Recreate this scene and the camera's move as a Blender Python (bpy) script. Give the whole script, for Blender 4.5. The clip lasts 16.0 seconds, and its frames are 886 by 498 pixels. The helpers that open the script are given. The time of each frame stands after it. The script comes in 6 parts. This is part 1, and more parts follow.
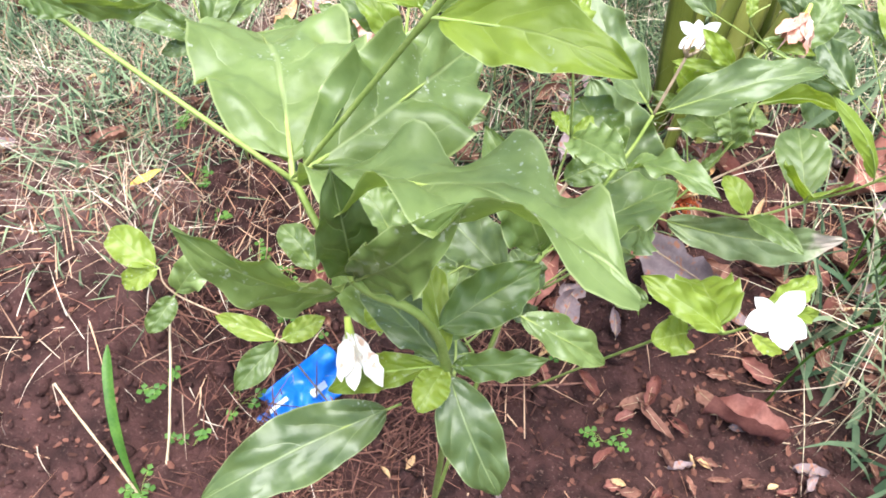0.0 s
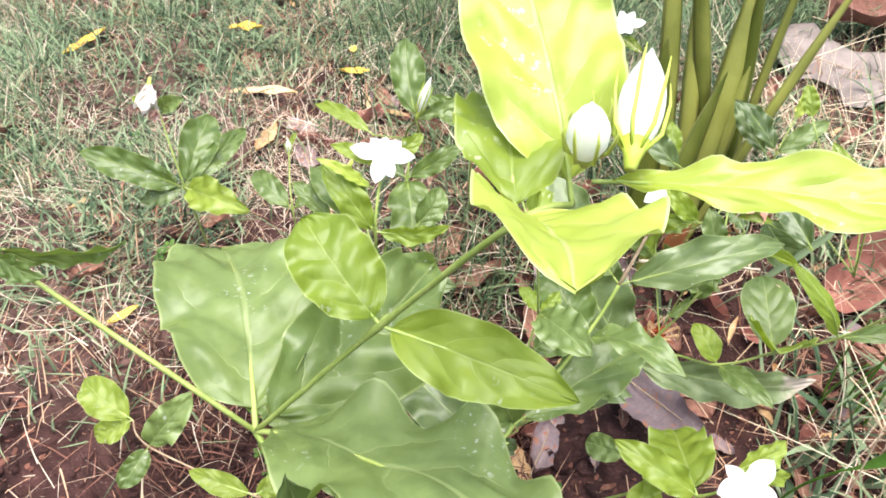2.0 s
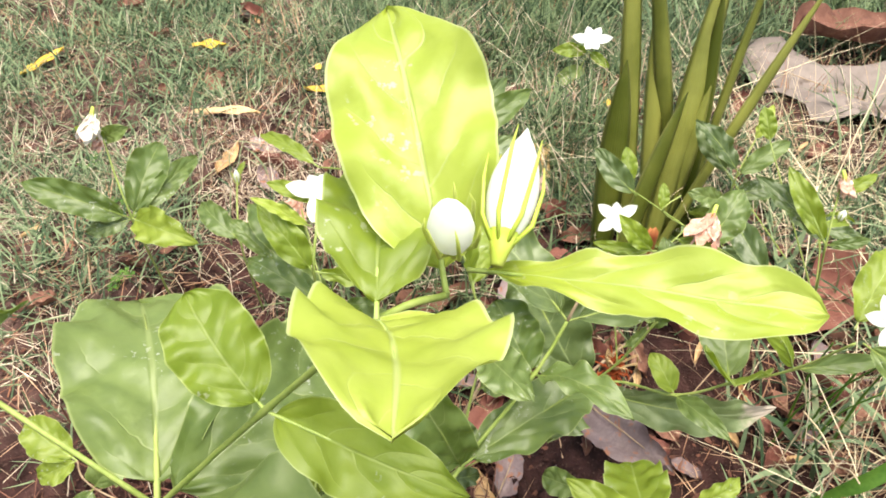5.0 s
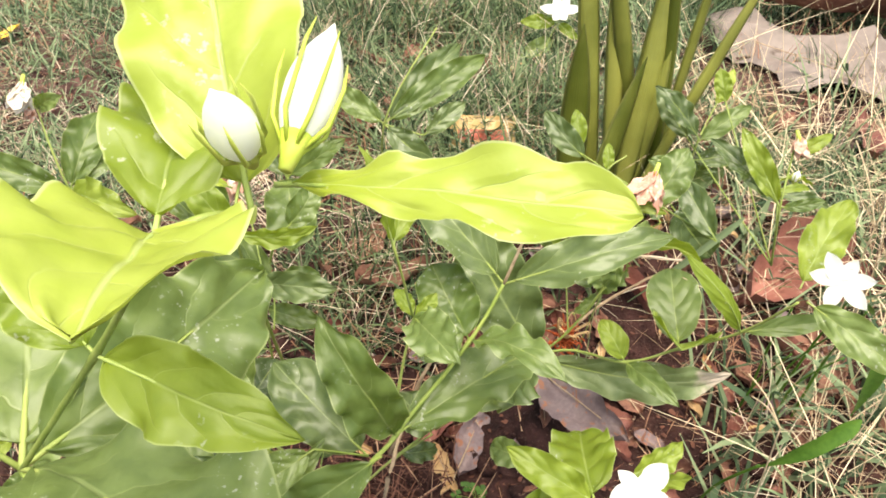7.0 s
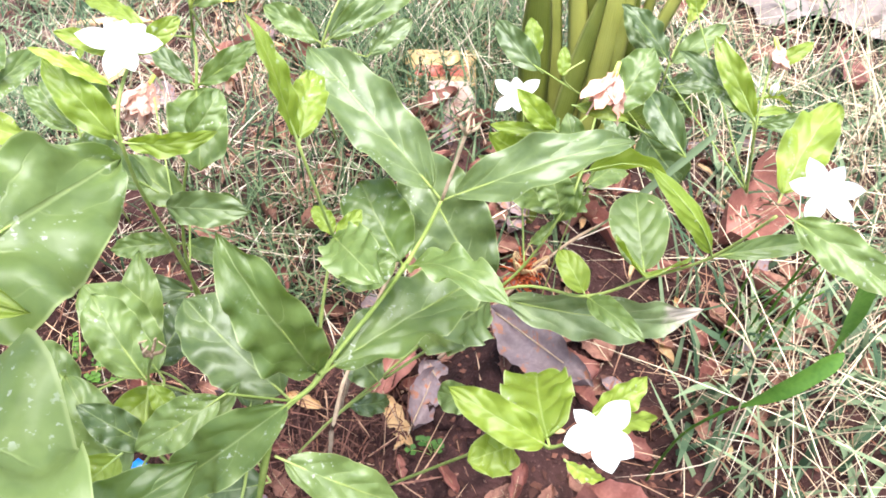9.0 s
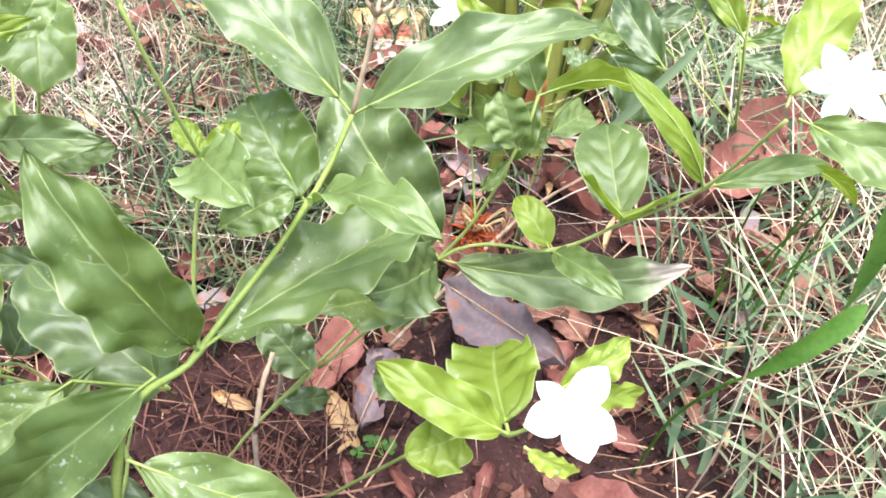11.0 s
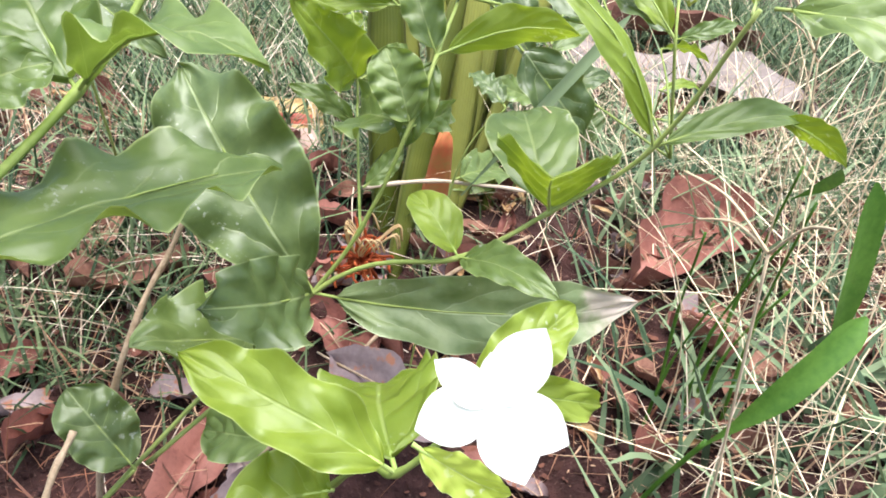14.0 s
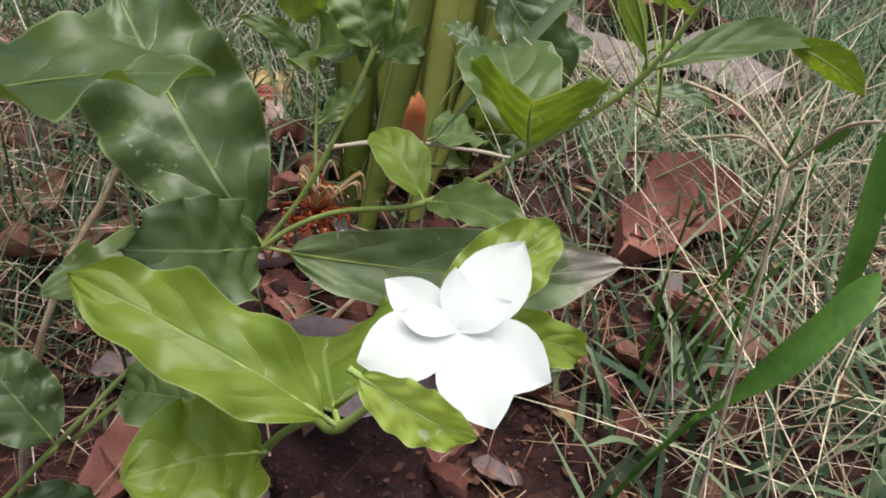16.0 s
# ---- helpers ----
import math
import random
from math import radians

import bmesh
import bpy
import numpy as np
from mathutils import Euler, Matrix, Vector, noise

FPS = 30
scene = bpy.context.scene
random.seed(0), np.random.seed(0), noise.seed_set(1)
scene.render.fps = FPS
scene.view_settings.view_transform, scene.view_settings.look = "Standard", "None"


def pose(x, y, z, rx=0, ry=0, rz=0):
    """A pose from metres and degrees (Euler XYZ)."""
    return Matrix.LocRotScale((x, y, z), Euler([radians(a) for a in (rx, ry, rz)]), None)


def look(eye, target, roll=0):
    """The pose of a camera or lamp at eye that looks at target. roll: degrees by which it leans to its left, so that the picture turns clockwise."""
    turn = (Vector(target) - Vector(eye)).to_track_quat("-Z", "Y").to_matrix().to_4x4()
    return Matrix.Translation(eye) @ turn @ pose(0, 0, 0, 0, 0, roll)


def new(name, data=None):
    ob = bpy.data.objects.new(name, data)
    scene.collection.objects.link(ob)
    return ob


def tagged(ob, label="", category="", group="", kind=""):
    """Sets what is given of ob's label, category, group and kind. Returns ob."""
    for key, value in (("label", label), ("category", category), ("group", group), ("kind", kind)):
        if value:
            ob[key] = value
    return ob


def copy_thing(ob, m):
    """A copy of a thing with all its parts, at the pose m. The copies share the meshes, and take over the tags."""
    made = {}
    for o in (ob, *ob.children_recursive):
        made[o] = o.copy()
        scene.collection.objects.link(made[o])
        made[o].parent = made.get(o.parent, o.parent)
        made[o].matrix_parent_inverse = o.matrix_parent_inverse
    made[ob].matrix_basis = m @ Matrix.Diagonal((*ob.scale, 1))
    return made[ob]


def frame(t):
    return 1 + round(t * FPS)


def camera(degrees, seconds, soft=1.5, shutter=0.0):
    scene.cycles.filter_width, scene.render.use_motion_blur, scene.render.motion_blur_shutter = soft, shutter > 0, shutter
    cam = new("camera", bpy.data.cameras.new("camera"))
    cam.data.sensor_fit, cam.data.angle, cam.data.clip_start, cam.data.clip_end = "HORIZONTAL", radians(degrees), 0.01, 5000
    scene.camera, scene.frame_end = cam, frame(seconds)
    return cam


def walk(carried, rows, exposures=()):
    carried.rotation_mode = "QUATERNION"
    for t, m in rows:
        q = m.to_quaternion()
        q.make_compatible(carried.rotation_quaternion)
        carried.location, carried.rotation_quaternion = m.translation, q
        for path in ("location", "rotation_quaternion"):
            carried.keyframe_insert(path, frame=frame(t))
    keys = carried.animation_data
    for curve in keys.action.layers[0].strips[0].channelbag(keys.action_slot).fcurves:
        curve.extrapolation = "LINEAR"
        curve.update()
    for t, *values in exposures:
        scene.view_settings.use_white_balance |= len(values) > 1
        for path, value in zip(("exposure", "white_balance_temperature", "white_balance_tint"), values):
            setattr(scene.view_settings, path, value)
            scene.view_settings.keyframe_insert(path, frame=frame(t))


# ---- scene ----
# ---- camera and walk ----
cam = camera(62.50, 16.0, soft=1.8)
PATH = [
    (0, (-0.08075, -0.08442, 0.61099), (-0.13463, 0.56624, -0.14648), 3.73),
    (0.5, (-0.08498, -0.07003, 0.63103), (-0.12523, 0.60479, -0.10586), 4.42),
    (1, (-0.08703, -0.05884, 0.64540), (-0.13137, 0.63159, -0.07664), 3.81),
    (1.5, (-0.08366, -0.05190, 0.65713), (-0.12892, 0.65220, -0.05153), 3.76),
    (2, (-0.07897, -0.04009, 0.66102), (-0.12465, 0.67523, -0.03629), 3.76),
    (2.5, (-0.07048, -0.03512, 0.66749), (-0.10787, 0.68745, -0.02281), 4.09),
    (3, (-0.06301, -0.03125, 0.66905), (-0.09434, 0.69370, -0.01904), 4.18),
    (3.5, (-0.05686, -0.02302, 0.66574), (-0.08166, 0.70043, -0.02420), 4.39),
    (4, (-0.05660, -0.02443, 0.66737), (-0.08414, 0.69892, -0.02256), 4.36),
    (4.2, (-0.05733, -0.02245, 0.66785), (-0.08671, 0.70194, -0.02092), 4.08),
    (6.3, (-0.03544, -0.01404, 0.66013), (-0.06057, 0.70533, -0.03404), 4.11),
    (6.5, (-0.02946, -0.01438, 0.65549), (-0.05398, 0.70699, -0.03662), 3.72),
    (7, (-0.01903, -0.01238, 0.64860), (-0.03602, 0.69839, -0.05462), 3.84),
    (7.5, (-0.00769, -0.00721, 0.63465), (-0.01647, 0.69526, -0.07701), 3.80),
    (8, (0.00000, 0.00000, 0.61856), (0.00000, 0.69466, -0.10078), 4.00),
    (8.5, (0.00216, 0.00506, 0.60592), (0.00970, 0.69619, -0.11677), 4.49),
    (9, (0.00846, 0.00823, 0.58976), (0.02133, 0.69093, -0.14083), 4.71),
    (9.5, (0.01738, 0.02142, 0.56687), (0.04086, 0.69424, -0.17257), 5.08),
    (9.7, (0.02086, 0.02531, 0.55939), (0.04749, 0.69212, -0.18537), 5.70),
    (11.8, (0.03862, 0.05570, 0.46549), (0.09282, 0.80380, -0.19588), 3.58),
    (12, (0.03929, 0.05731, 0.45534), (0.09955, 0.82406, -0.18377), 4.15),
    (12.5, (0.04141, 0.05985, 0.42996), (0.12956, 0.85270, -0.17304), 5.83),
    (13, (0.04827, 0.06331, 0.41025), (0.15731, 0.87049, -0.16990), 6.60),
    (13.5, (0.05495, 0.06898, 0.39733), (0.18579, 0.89867, -0.14534), 7.23),
    (14, (0.05991, 0.07071, 0.38026), (0.20745, 0.91467, -0.13546), 7.84),
    (14.5, (0.07049, 0.07769, 0.36679), (0.22506, 0.93005, -0.13280), 8.11),
    (15, (0.06882, 0.07937, 0.35296), (0.22746, 0.92431, -0.15783), 8.45),
    (15.5, (0.07086, 0.08906, 0.34403), (0.26168, 0.92992, -0.16248), 9.65),
    (16, (0.07057, 0.08764, 0.34474), (0.24824, 0.93216, -0.16045), 9.60),
]
EXPOSURES = [(0, 1.65, 6150, 5.0), (0.5, 1.80, 6183, 5.3), (1, 1.75, 6216, 5.7), (1.5, 1.65, 6250, 6.0), (2, 1.48, 6500, 6.0), (3.5, 1.29, 7062, 2.1), (6.5, 1.25, 7487, 2.9), (7, 1.29, 7600, 3.0), (8, 1.30, 6966, 3.0), (8.5, 1.62, 6300, 7.0), (9, 1.85, 6200, 7.0), (9.5, 1.77, 6100, 7.0), (12, 1.85, 6135, 7.0), (12.5, 1.85, 6142, 7.0), (13, 1.65, 6150, 7.0), (14, 1.55, 6275, 5.5), (14.6, 1.45, 6350, 4.6), (15, 1.18, 6400, 4.0), (15.5, 0.74, 6400, 4.0), (16, 0.45, 6400, 4.0)]
walk(cam, [(t, look(eye, target, roll)) for t, eye, target, roll in PATH], EXPOSURES)

# ---- world and sun: open shade under a bright hazy sky ----
world = bpy.data.worlds.new("world")
scene.world = world
world.use_nodes = True
wn = world.node_tree.nodes
sky = wn.new("ShaderNodeTexSky")
sky.sky_type, sky.sun_disc = "NISHITA", False
sky.sun_elevation, sky.sun_rotation = radians(82), radians(180)
sky.dust_density, sky.air_density = 3.0, 1.0
wn["Background"].inputs["Strength"].default_value = 0.10
world.node_tree.links.new(sky.outputs[0], wn["Background"].inputs["Color"])
sun = new("sun", bpy.data.lights.new("sun", "SUN"))
sun.data.energy, sun.data.angle, sun.data.color = 3.0, radians(56), (1.0, 0.97, 0.93)
sun.matrix_world = look((0.1, -0.25, 1.9), (0.0, 0.0, 0.0))


# ---- materials ----
def nodes_of(name, rough=0.6, spec=0.4):
    m = bpy.data.materials.new(name)
    m.use_nodes = True
    nt = m.node_tree
    b = nt.nodes["Principled BSDF"]
    b.inputs["Roughness"].default_value = rough
    b.inputs["Specular IOR Level"].default_value = spec
    return m, nt, b


def add_node(nt, kind, **values):
    n = nt.nodes.new(kind)
    for k, val in values.items():
        if k in n.inputs:
            n.inputs[k].default_value = val
    return n


def math_node(nt, op, a, b=None, clamp=False):
    n = nt.nodes.new("ShaderNodeMath")
    n.operation, n.use_clamp = op, clamp
    for i, x in enumerate((a, b)):
        if x is None:
            continue
        if isinstance(x, (int, float)):
            n.inputs[i].default_value = x
        else:
            nt.links.new(x, n.inputs[i])
    return n.outputs[0]


def mix_col(nt, fac, a, b):
    n = nt.nodes.new("ShaderNodeMix")
    n.data_type = "RGBA"
    for sock, x in ((n.inputs[0], fac), (n.inputs[6], a), (n.inputs[7], b)):
        if isinstance(x, (int, float)):
            sock.default_value = x
        elif isinstance(x, tuple):
            sock.default_value = (*x, 1.0)
        else:
            nt.links.new(x, sock)
    return n.outputs[2]


def ramp01(nt, x, lo, hi):
    n = nt.nodes.new("ShaderNodeMapRange")
    n.interpolation_type = "SMOOTHSTEP"
    n.inputs[1].default_value, n.inputs[2].default_value = lo, hi
    nt.links.new(x, n.inputs[0])
    return n.outputs[0]


def noise_of(nt, scale, detail=4.0, coords="Object"):
    tc = nt.nodes.new("ShaderNodeTexCoord")
    n = add_node(nt, "ShaderNodeTexNoise", Scale=scale, Detail=detail)
    nt.links.new(tc.outputs[coords], n.inputs["Vector"])
    return n.outputs["Fac"]


def bump_to(nt, b, height, strength, distance):
    n = add_node(nt, "ShaderNodeBump", Strength=strength, Distance=distance)
    nt.links.new(height, n.inputs["Height"])
    nt.links.new(n.outputs[0], b.inputs["Normal"])
    return n


def leaf_material(name, dark, light, vein, rough, through_light, vein_fac=0.5, dry_tip=False, glow_tint=(0.34, 0.55, 0.02)):
    """A leaf with midrib, curved side veins, blotches that also carry sky sheen, and a puckered gloss, laid out along
    its own length and width.
    """
    m, nt, b = nodes_of(name, rough, 0.65)
    uv = nt.nodes.new("ShaderNodeUVMap")
    sep = nt.nodes.new("ShaderNodeSeparateXYZ")
    nt.links.new(uv.outputs[0], sep.inputs[0])
    u, along = sep.outputs[0], sep.outputs[1]
    side = math_node(nt, "ABSOLUTE", math_node(nt, "SUBTRACT", math_node(nt, "MULTIPLY", u, 2.0), 1.0))
    stray = math_node(nt, "MULTIPLY", math_node(nt, "SUBTRACT", noise_of(nt, 75.0, 3.0), 0.5), 0.55)
    phase = math_node(nt, "SUBTRACT", math_node(nt, "MULTIPLY", along, 4.6), math_node(nt, "MULTIPLY", math_node(nt, "POWER", side, 1.5), 1.7))
    phase = math_node(nt, "ADD", math_node(nt, "ADD", phase, stray), math_node(nt, "MULTIPLY", ramp01(nt, u, 0.499, 0.501), 0.37))
    saw = math_node(nt, "ABSOLUTE", math_node(nt, "SUBTRACT", math_node(nt, "FRACT", phase), 0.5))
    fade = math_node(nt, "MULTIPLY", math_node(nt, "SUBTRACT", 1.0, ramp01(nt, side, 0.45, 0.9)), ramp01(nt, noise_of(nt, 48.0, 2.0), 0.35, 0.6))
    ribs = math_node(nt, "MULTIPLY", math_node(nt, "SUBTRACT", 1.0, ramp01(nt, saw, 0.0, 0.045)), fade)
    mid = math_node(nt, "SUBTRACT", 1.0, ramp01(nt, side, 0.012, 0.05))
    lines = math_node(nt, "MAXIMUM", math_node(nt, "MULTIPLY", ribs, 0.8), mid)
    info = nt.nodes.new("ShaderNodeObjectInfo")
    # Mottled leaf tone; its pale patches also stand in for reflected sky.
    mott_sheen = noise_of(nt, 85.0, 6.0)
    fac = math_node(nt, "ADD", math_node(nt, "MULTIPLY", mott_sheen, 0.8), math_node(nt, "MULTIPLY", info.outputs["Random"], 0.4))
    col = mix_col(nt, ramp01(nt, fac, 0.05, 1.1), dark, light)
    blot = math_node(nt, "MULTIPLY", ramp01(nt, saw, 0.05, 0.3), ramp01(nt, noise_of(nt, 120.0, 5.0), 0.46, 0.62))
    col = mix_col(nt, math_node(nt, "MULTIPLY", blot, 0.3), col, dark)
    dust = math_node(nt, "MULTIPLY", ramp01(nt, noise_of(nt, 420.0, 3.0), 0.60, 0.68), ramp01(nt, noise_of(nt, 38.0, 2.0), 0.54, 0.66))
    col = mix_col(nt, math_node(nt, "MULTIPLY", dust, 0.5), col, (0.72, 0.72, 0.64))
    col = mix_col(nt, math_node(nt, "MULTIPLY", lines, vein_fac), col, vein)
    if dry_tip:
        worn = math_node(nt, "ADD", along, math_node(nt, "MULTIPLY", noise_of(nt, 90.0, 4.0), 0.25))
        col = mix_col(nt, ramp01(nt, worn, 0.89, 1.0), col, (0.62, 0.50, 0.42))
    edge = ramp01(nt, side, 0.955, 0.985)
    col = mix_col(nt, math_node(nt, "MULTIPLY", edge, 0.65), col, vein)
    nt.links.new(col, b.inputs["Base Color"])
    quilt = math_node(nt, "SUBTRACT", math_node(nt, "MULTIPLY", ramp01(nt, saw, 0.0, 0.3), math_node(nt, "MULTIPLY", fade, 0.45)), math_node(nt, "MULTIPLY", lines, 0.45))
    pucker = math_node(nt, "ADD", math_node(nt, "MULTIPLY", noise_of(nt, 52.0, 2.0), 2.0), math_node(nt, "MULTIPLY", noise_of(nt, 330.0, 3.0), 0.22))
    bump_to(nt, b, math_node(nt, "ADD", quilt, pucker), 0.42, 0.0013)
    gl = math_node(nt, "ADD", rough - 0.12, math_node(nt, "MULTIPLY", noise_of(nt, 90.0, 4.0), 0.26))
    nt.links.new(gl, b.inputs["Roughness"])
    tr = nt.nodes.new("ShaderNodeBsdfTranslucent")
    glow = mix_col(nt, 0.6, col, glow_tint)
    nt.links.new(glow, tr.inputs["Color"])
    mx = nt.nodes.new("ShaderNodeMixShader")
    mx.inputs[0].default_value = through_light
    nt.links.new(b.outputs[0], mx.inputs[1])
    nt.links.new(tr.outputs[0], mx.inputs[2])
    nt.links.new(mx.outputs[0], nt.nodes["Material Output"].inputs["Surface"])
    return m


def plain_material(name, a, b_col, scale, rough=0.7, bump=0.3, dist=0.001, spec=0.3, third=None, through_light=0.0, island=False):
    """Two tones mixed by noise at two scales, with a fine relief."""
    m, nt, b = nodes_of(name, rough, spec)
    n1, n2 = noise_of(nt, scale, 5.0), noise_of(nt, scale * 6.0, 3.0)
    fac = math_node(nt, "ADD", math_node(nt, "MULTIPLY", n1, 0.65), math_node(nt, "MULTIPLY", n2, 0.35))
    if island:
        geo = nt.nodes.new("ShaderNodeNewGeometry")
        fac = math_node(nt, "ADD", math_node(nt, "MULTIPLY", fac, 0.4), math_node(nt, "MULTIPLY", geo.outputs["Random Per Island"], 0.6))
    else:
        info = nt.nodes.new("ShaderNodeObjectInfo")
        fac = math_node(nt, "ADD", math_node(nt, "MULTIPLY", fac, 0.8), math_node(nt, "MULTIPLY", info.outputs["Random"], 0.2))
    col = mix_col(nt, ramp01(nt, fac, 0.25, 0.75), a, b_col)
    if third:
        col = mix_col(nt, ramp01(nt, noise_of(nt, scale * 2.3, 4.0), 0.56, 0.68), col, third)
    nt.links.new(col, b.inputs["Base Color"])
    if bump:
        bump_to(nt, b, fac, bump, dist)
    if through_light:
        tr = nt.nodes.new("ShaderNodeBsdfTranslucent")
        nt.links.new(col, tr.inputs["Color"])
        mx = nt.nodes.new("ShaderNodeMixShader")
        mx.inputs[0].default_value = through_light
        nt.links.new(b.outputs[0], mx.inputs[1])
        nt.links.new(tr.outputs[0], mx.inputs[2])
        nt.links.new(mx.outputs[0], nt.nodes["Material Output"].inputs["Surface"])
    return m


def strap_material():
    """Olive strap leaf: ribbed along its length, with pale margins and a darker foot."""
    m, nt, b = nodes_of("strap_leaf", 0.38, 0.5)
    uv = nt.nodes.new("ShaderNodeUVMap")
    sep = nt.nodes.new("ShaderNodeSeparateXYZ")
    nt.links.new(uv.outputs[0], sep.inputs[0])
    side = math_node(nt, "ABSOLUTE", math_node(nt, "SUBTRACT", math_node(nt, "MULTIPLY", sep.outputs[0], 2.0), 1.0))
    info = nt.nodes.new("ShaderNodeObjectInfo")
    tone = math_node(nt, "ADD", math_node(nt, "MULTIPLY", noise_of(nt, 22.0, 5.0), 0.5), math_node(nt, "MULTIPLY", info.outputs["Random"], 0.6))
    col = mix_col(nt, ramp01(nt, tone, 0.25, 0.9), (0.10, 0.125, 0.016), (0.42, 0.42, 0.10))
    col = mix_col(nt, math_node(nt, "MULTIPLY", ramp01(nt, side, 0.78, 0.98), 0.55), col, (0.46, 0.45, 0.15))
    nt.links.new(col, b.inputs["Base Color"])
    lines = math_node(nt, "SINE", math_node(nt, "MULTIPLY", sep.outputs[0], 75.0))
    bump_to(nt, b, math_node(nt, "ADD", math_node(nt, "MULTIPLY", lines, 0.25), noise_of(nt, 60.0, 3.0)), 0.5, 0.0008)
    tr = nt.nodes.new("ShaderNodeBsdfTranslucent")
    nt.links.new(col, tr.inputs["Color"])
    mx = nt.nodes.new("ShaderNodeMixShader")
    mx.inputs[0].default_value = 0.25
    nt.links.new(b.outputs[0], mx.inputs[1])
    nt.links.new(tr.outputs[0], mx.inputs[2])
    nt.links.new(mx.outputs[0], nt.nodes["Material Output"].inputs["Surface"])
    return m


M_LEAF = leaf_material("leaf_green", (0.070, 0.116, 0.024), (0.225, 0.295, 0.092), (0.42, 0.48, 0.20), 0.38, 0.33, 0.4, glow_tint=(0.30, 0.42, 0.02))
M_LEAF_DK = leaf_material("leaf_dark", (0.040, 0.070, 0.020), (0.150, 0.198, 0.068), (0.34, 0.40, 0.18), 0.37, 0.22, 0.55, glow_tint=(0.26, 0.38, 0.02))
M_LEAF_Y = leaf_material("leaf_fresh", (0.145, 0.215, 0.016), (0.30, 0.375, 0.055), (0.50, 0.57, 0.22), 0.44, 0.40, 0.35, glow_tint=(0.47, 0.59, 0.02))
M_LEAF_Y2 = leaf_material("leaf_young", (0.34, 0.43, 0.045), (0.52, 0.59, 0.13), (0.64, 0.69, 0.36), 0.40, 0.38, 0.4, glow_tint=(0.48, 0.58, 0.06))
M_LEAF_TIP = leaf_material("leaf_dry_tip", (0.085, 0.135, 0.035), (0.27, 0.32, 0.15), (0.42, 0.46, 0.27), 0.46, 0.18, 0.5, True)
M_STEM = plain_material("green_stem", (0.19, 0.26, 0.05), (0.36, 0.41, 0.13), 90.0, 0.55, 0.4, 0.0006)
M_TAN = plain_material("tan_stem", (0.24, 0.15, 0.09), (0.58, 0.43, 0.30), 160.0, 0.85, 0.9, 0.0008)
M_PETAL = plain_material("petal_white", (0.90, 0.90, 0.88), (0.94, 0.94, 0.92), 60.0, 0.5, 0.12, 0.0006, 0.3, None, 0.4)
M_WILT = plain_material("petal_wilted", (0.78, 0.70, 0.60), (0.92, 0.90, 0.86), 90.0, 0.7, 0.4, 0.0006, 0.2, (0.62, 0.42, 0.32), 0.2)
M_PINK = plain_material("petal_pink", (0.62, 0.28, 0.20), (0.84, 0.60, 0.50), 120.0, 0.7, 0.4, 0.0006, 0.2, (0.80, 0.68, 0.60), 0.2)
M_ORANGE = plain_material("dry_petal_orange", (0.36, 0.05, 0.02), (0.64, 0.17, 0.06), 160.0, 0.75, 0.4, 0.0006, 0.2, None, 0.15)
M_CALYX = plain_material("calyx_green", (0.36, 0.46, 0.05), (0.58, 0.62, 0.16), 90.0, 0.5, 0.2, 0.0005)
M_RIB = plain_material("young_stalk", (0.30, 0.39, 0.09), (0.46, 0.54, 0.20), 90.0, 0.5, 0.2, 0.0005)
M_STRAP = strap_material()
M_STRAP_END = plain_material("cut_leaf_base", (0.26, 0.17, 0.05), (0.46, 0.10, 0.045), 60.0, 0.75, 0.4, 0.0006)
M_BLADE = plain_material("broad_grass", (0.040, 0.115, 0.012), (0.125, 0.245, 0.036), 60.0, 0.45, 0.3, 0.0006, 0.4, None, 0.25)
M_GRASS = plain_material("grass_green", (0.030, 0.058, 0.026), (0.19, 0.25, 0.12), 12.0, 0.6, 0.0, 0.001, 0.3, None, 0.25, True)
M_GRASS2 = plain_material("grass_grey", (0.050, 0.088, 0.046), (0.27, 0.34, 0.19), 12.0, 0.7, 0.0, 0.001, 0.25, None, 0.2, True)
M_STRAW = plain_material("straw", (0.30, 0.20, 0.14), (0.80, 0.66, 0.53), 12.0, 0.75, 0.0, 0.001, 0.25, None, 0.1, True)
M_STALK = plain_material("pale_stalk", (0.46, 0.34, 0.21), (0.72, 0.57, 0.40), 30.0, 0.7, 0.2, 0.0005)
M_STRAW_TAN = plain_material("straw_tan", (0.36, 0.25, 0.16), (0.84, 0.70, 0.50), 12.0, 0.75, 0.0, 0.001, 0.25, None, 0.1, True)
M_STRAW_RED = plain_material("straw_reddish", (0.28, 0.12, 0.07), (0.60, 0.38, 0.25), 12.0, 0.75, 0.0, 0.001, 0.25, None, 0.1, True)
M_STEMS = plain_material("dead_stem_red", (0.05, 0.02, 0.016), (0.20, 0.09, 0.065), 12.0, 0.8, 0.0, 0.001, 0.2, None, 0.0, True)
M_FLAKE = plain_material("leaf_flake", (0.045, 0.018, 0.014), (0.165, 0.068, 0.048), 12.0, 0.8, 0.0, 0.001, 0.2, None, 0.0, True)
M_DRY = plain_material("dry_leaf_brown", (0.13, 0.055, 0.04), (0.33, 0.16, 0.115), 70.0, 0.75, 0.5, 0.001, 0.25, (0.14, 0.06, 0.05))
M_DRY_RED = plain_material("dry_leaf_red", (0.15, 0.05, 0.042), (0.34, 0.14, 0.11), 60.0, 0.6, 0.4, 0.001, 0.3, (0.26, 0.10, 0.08))
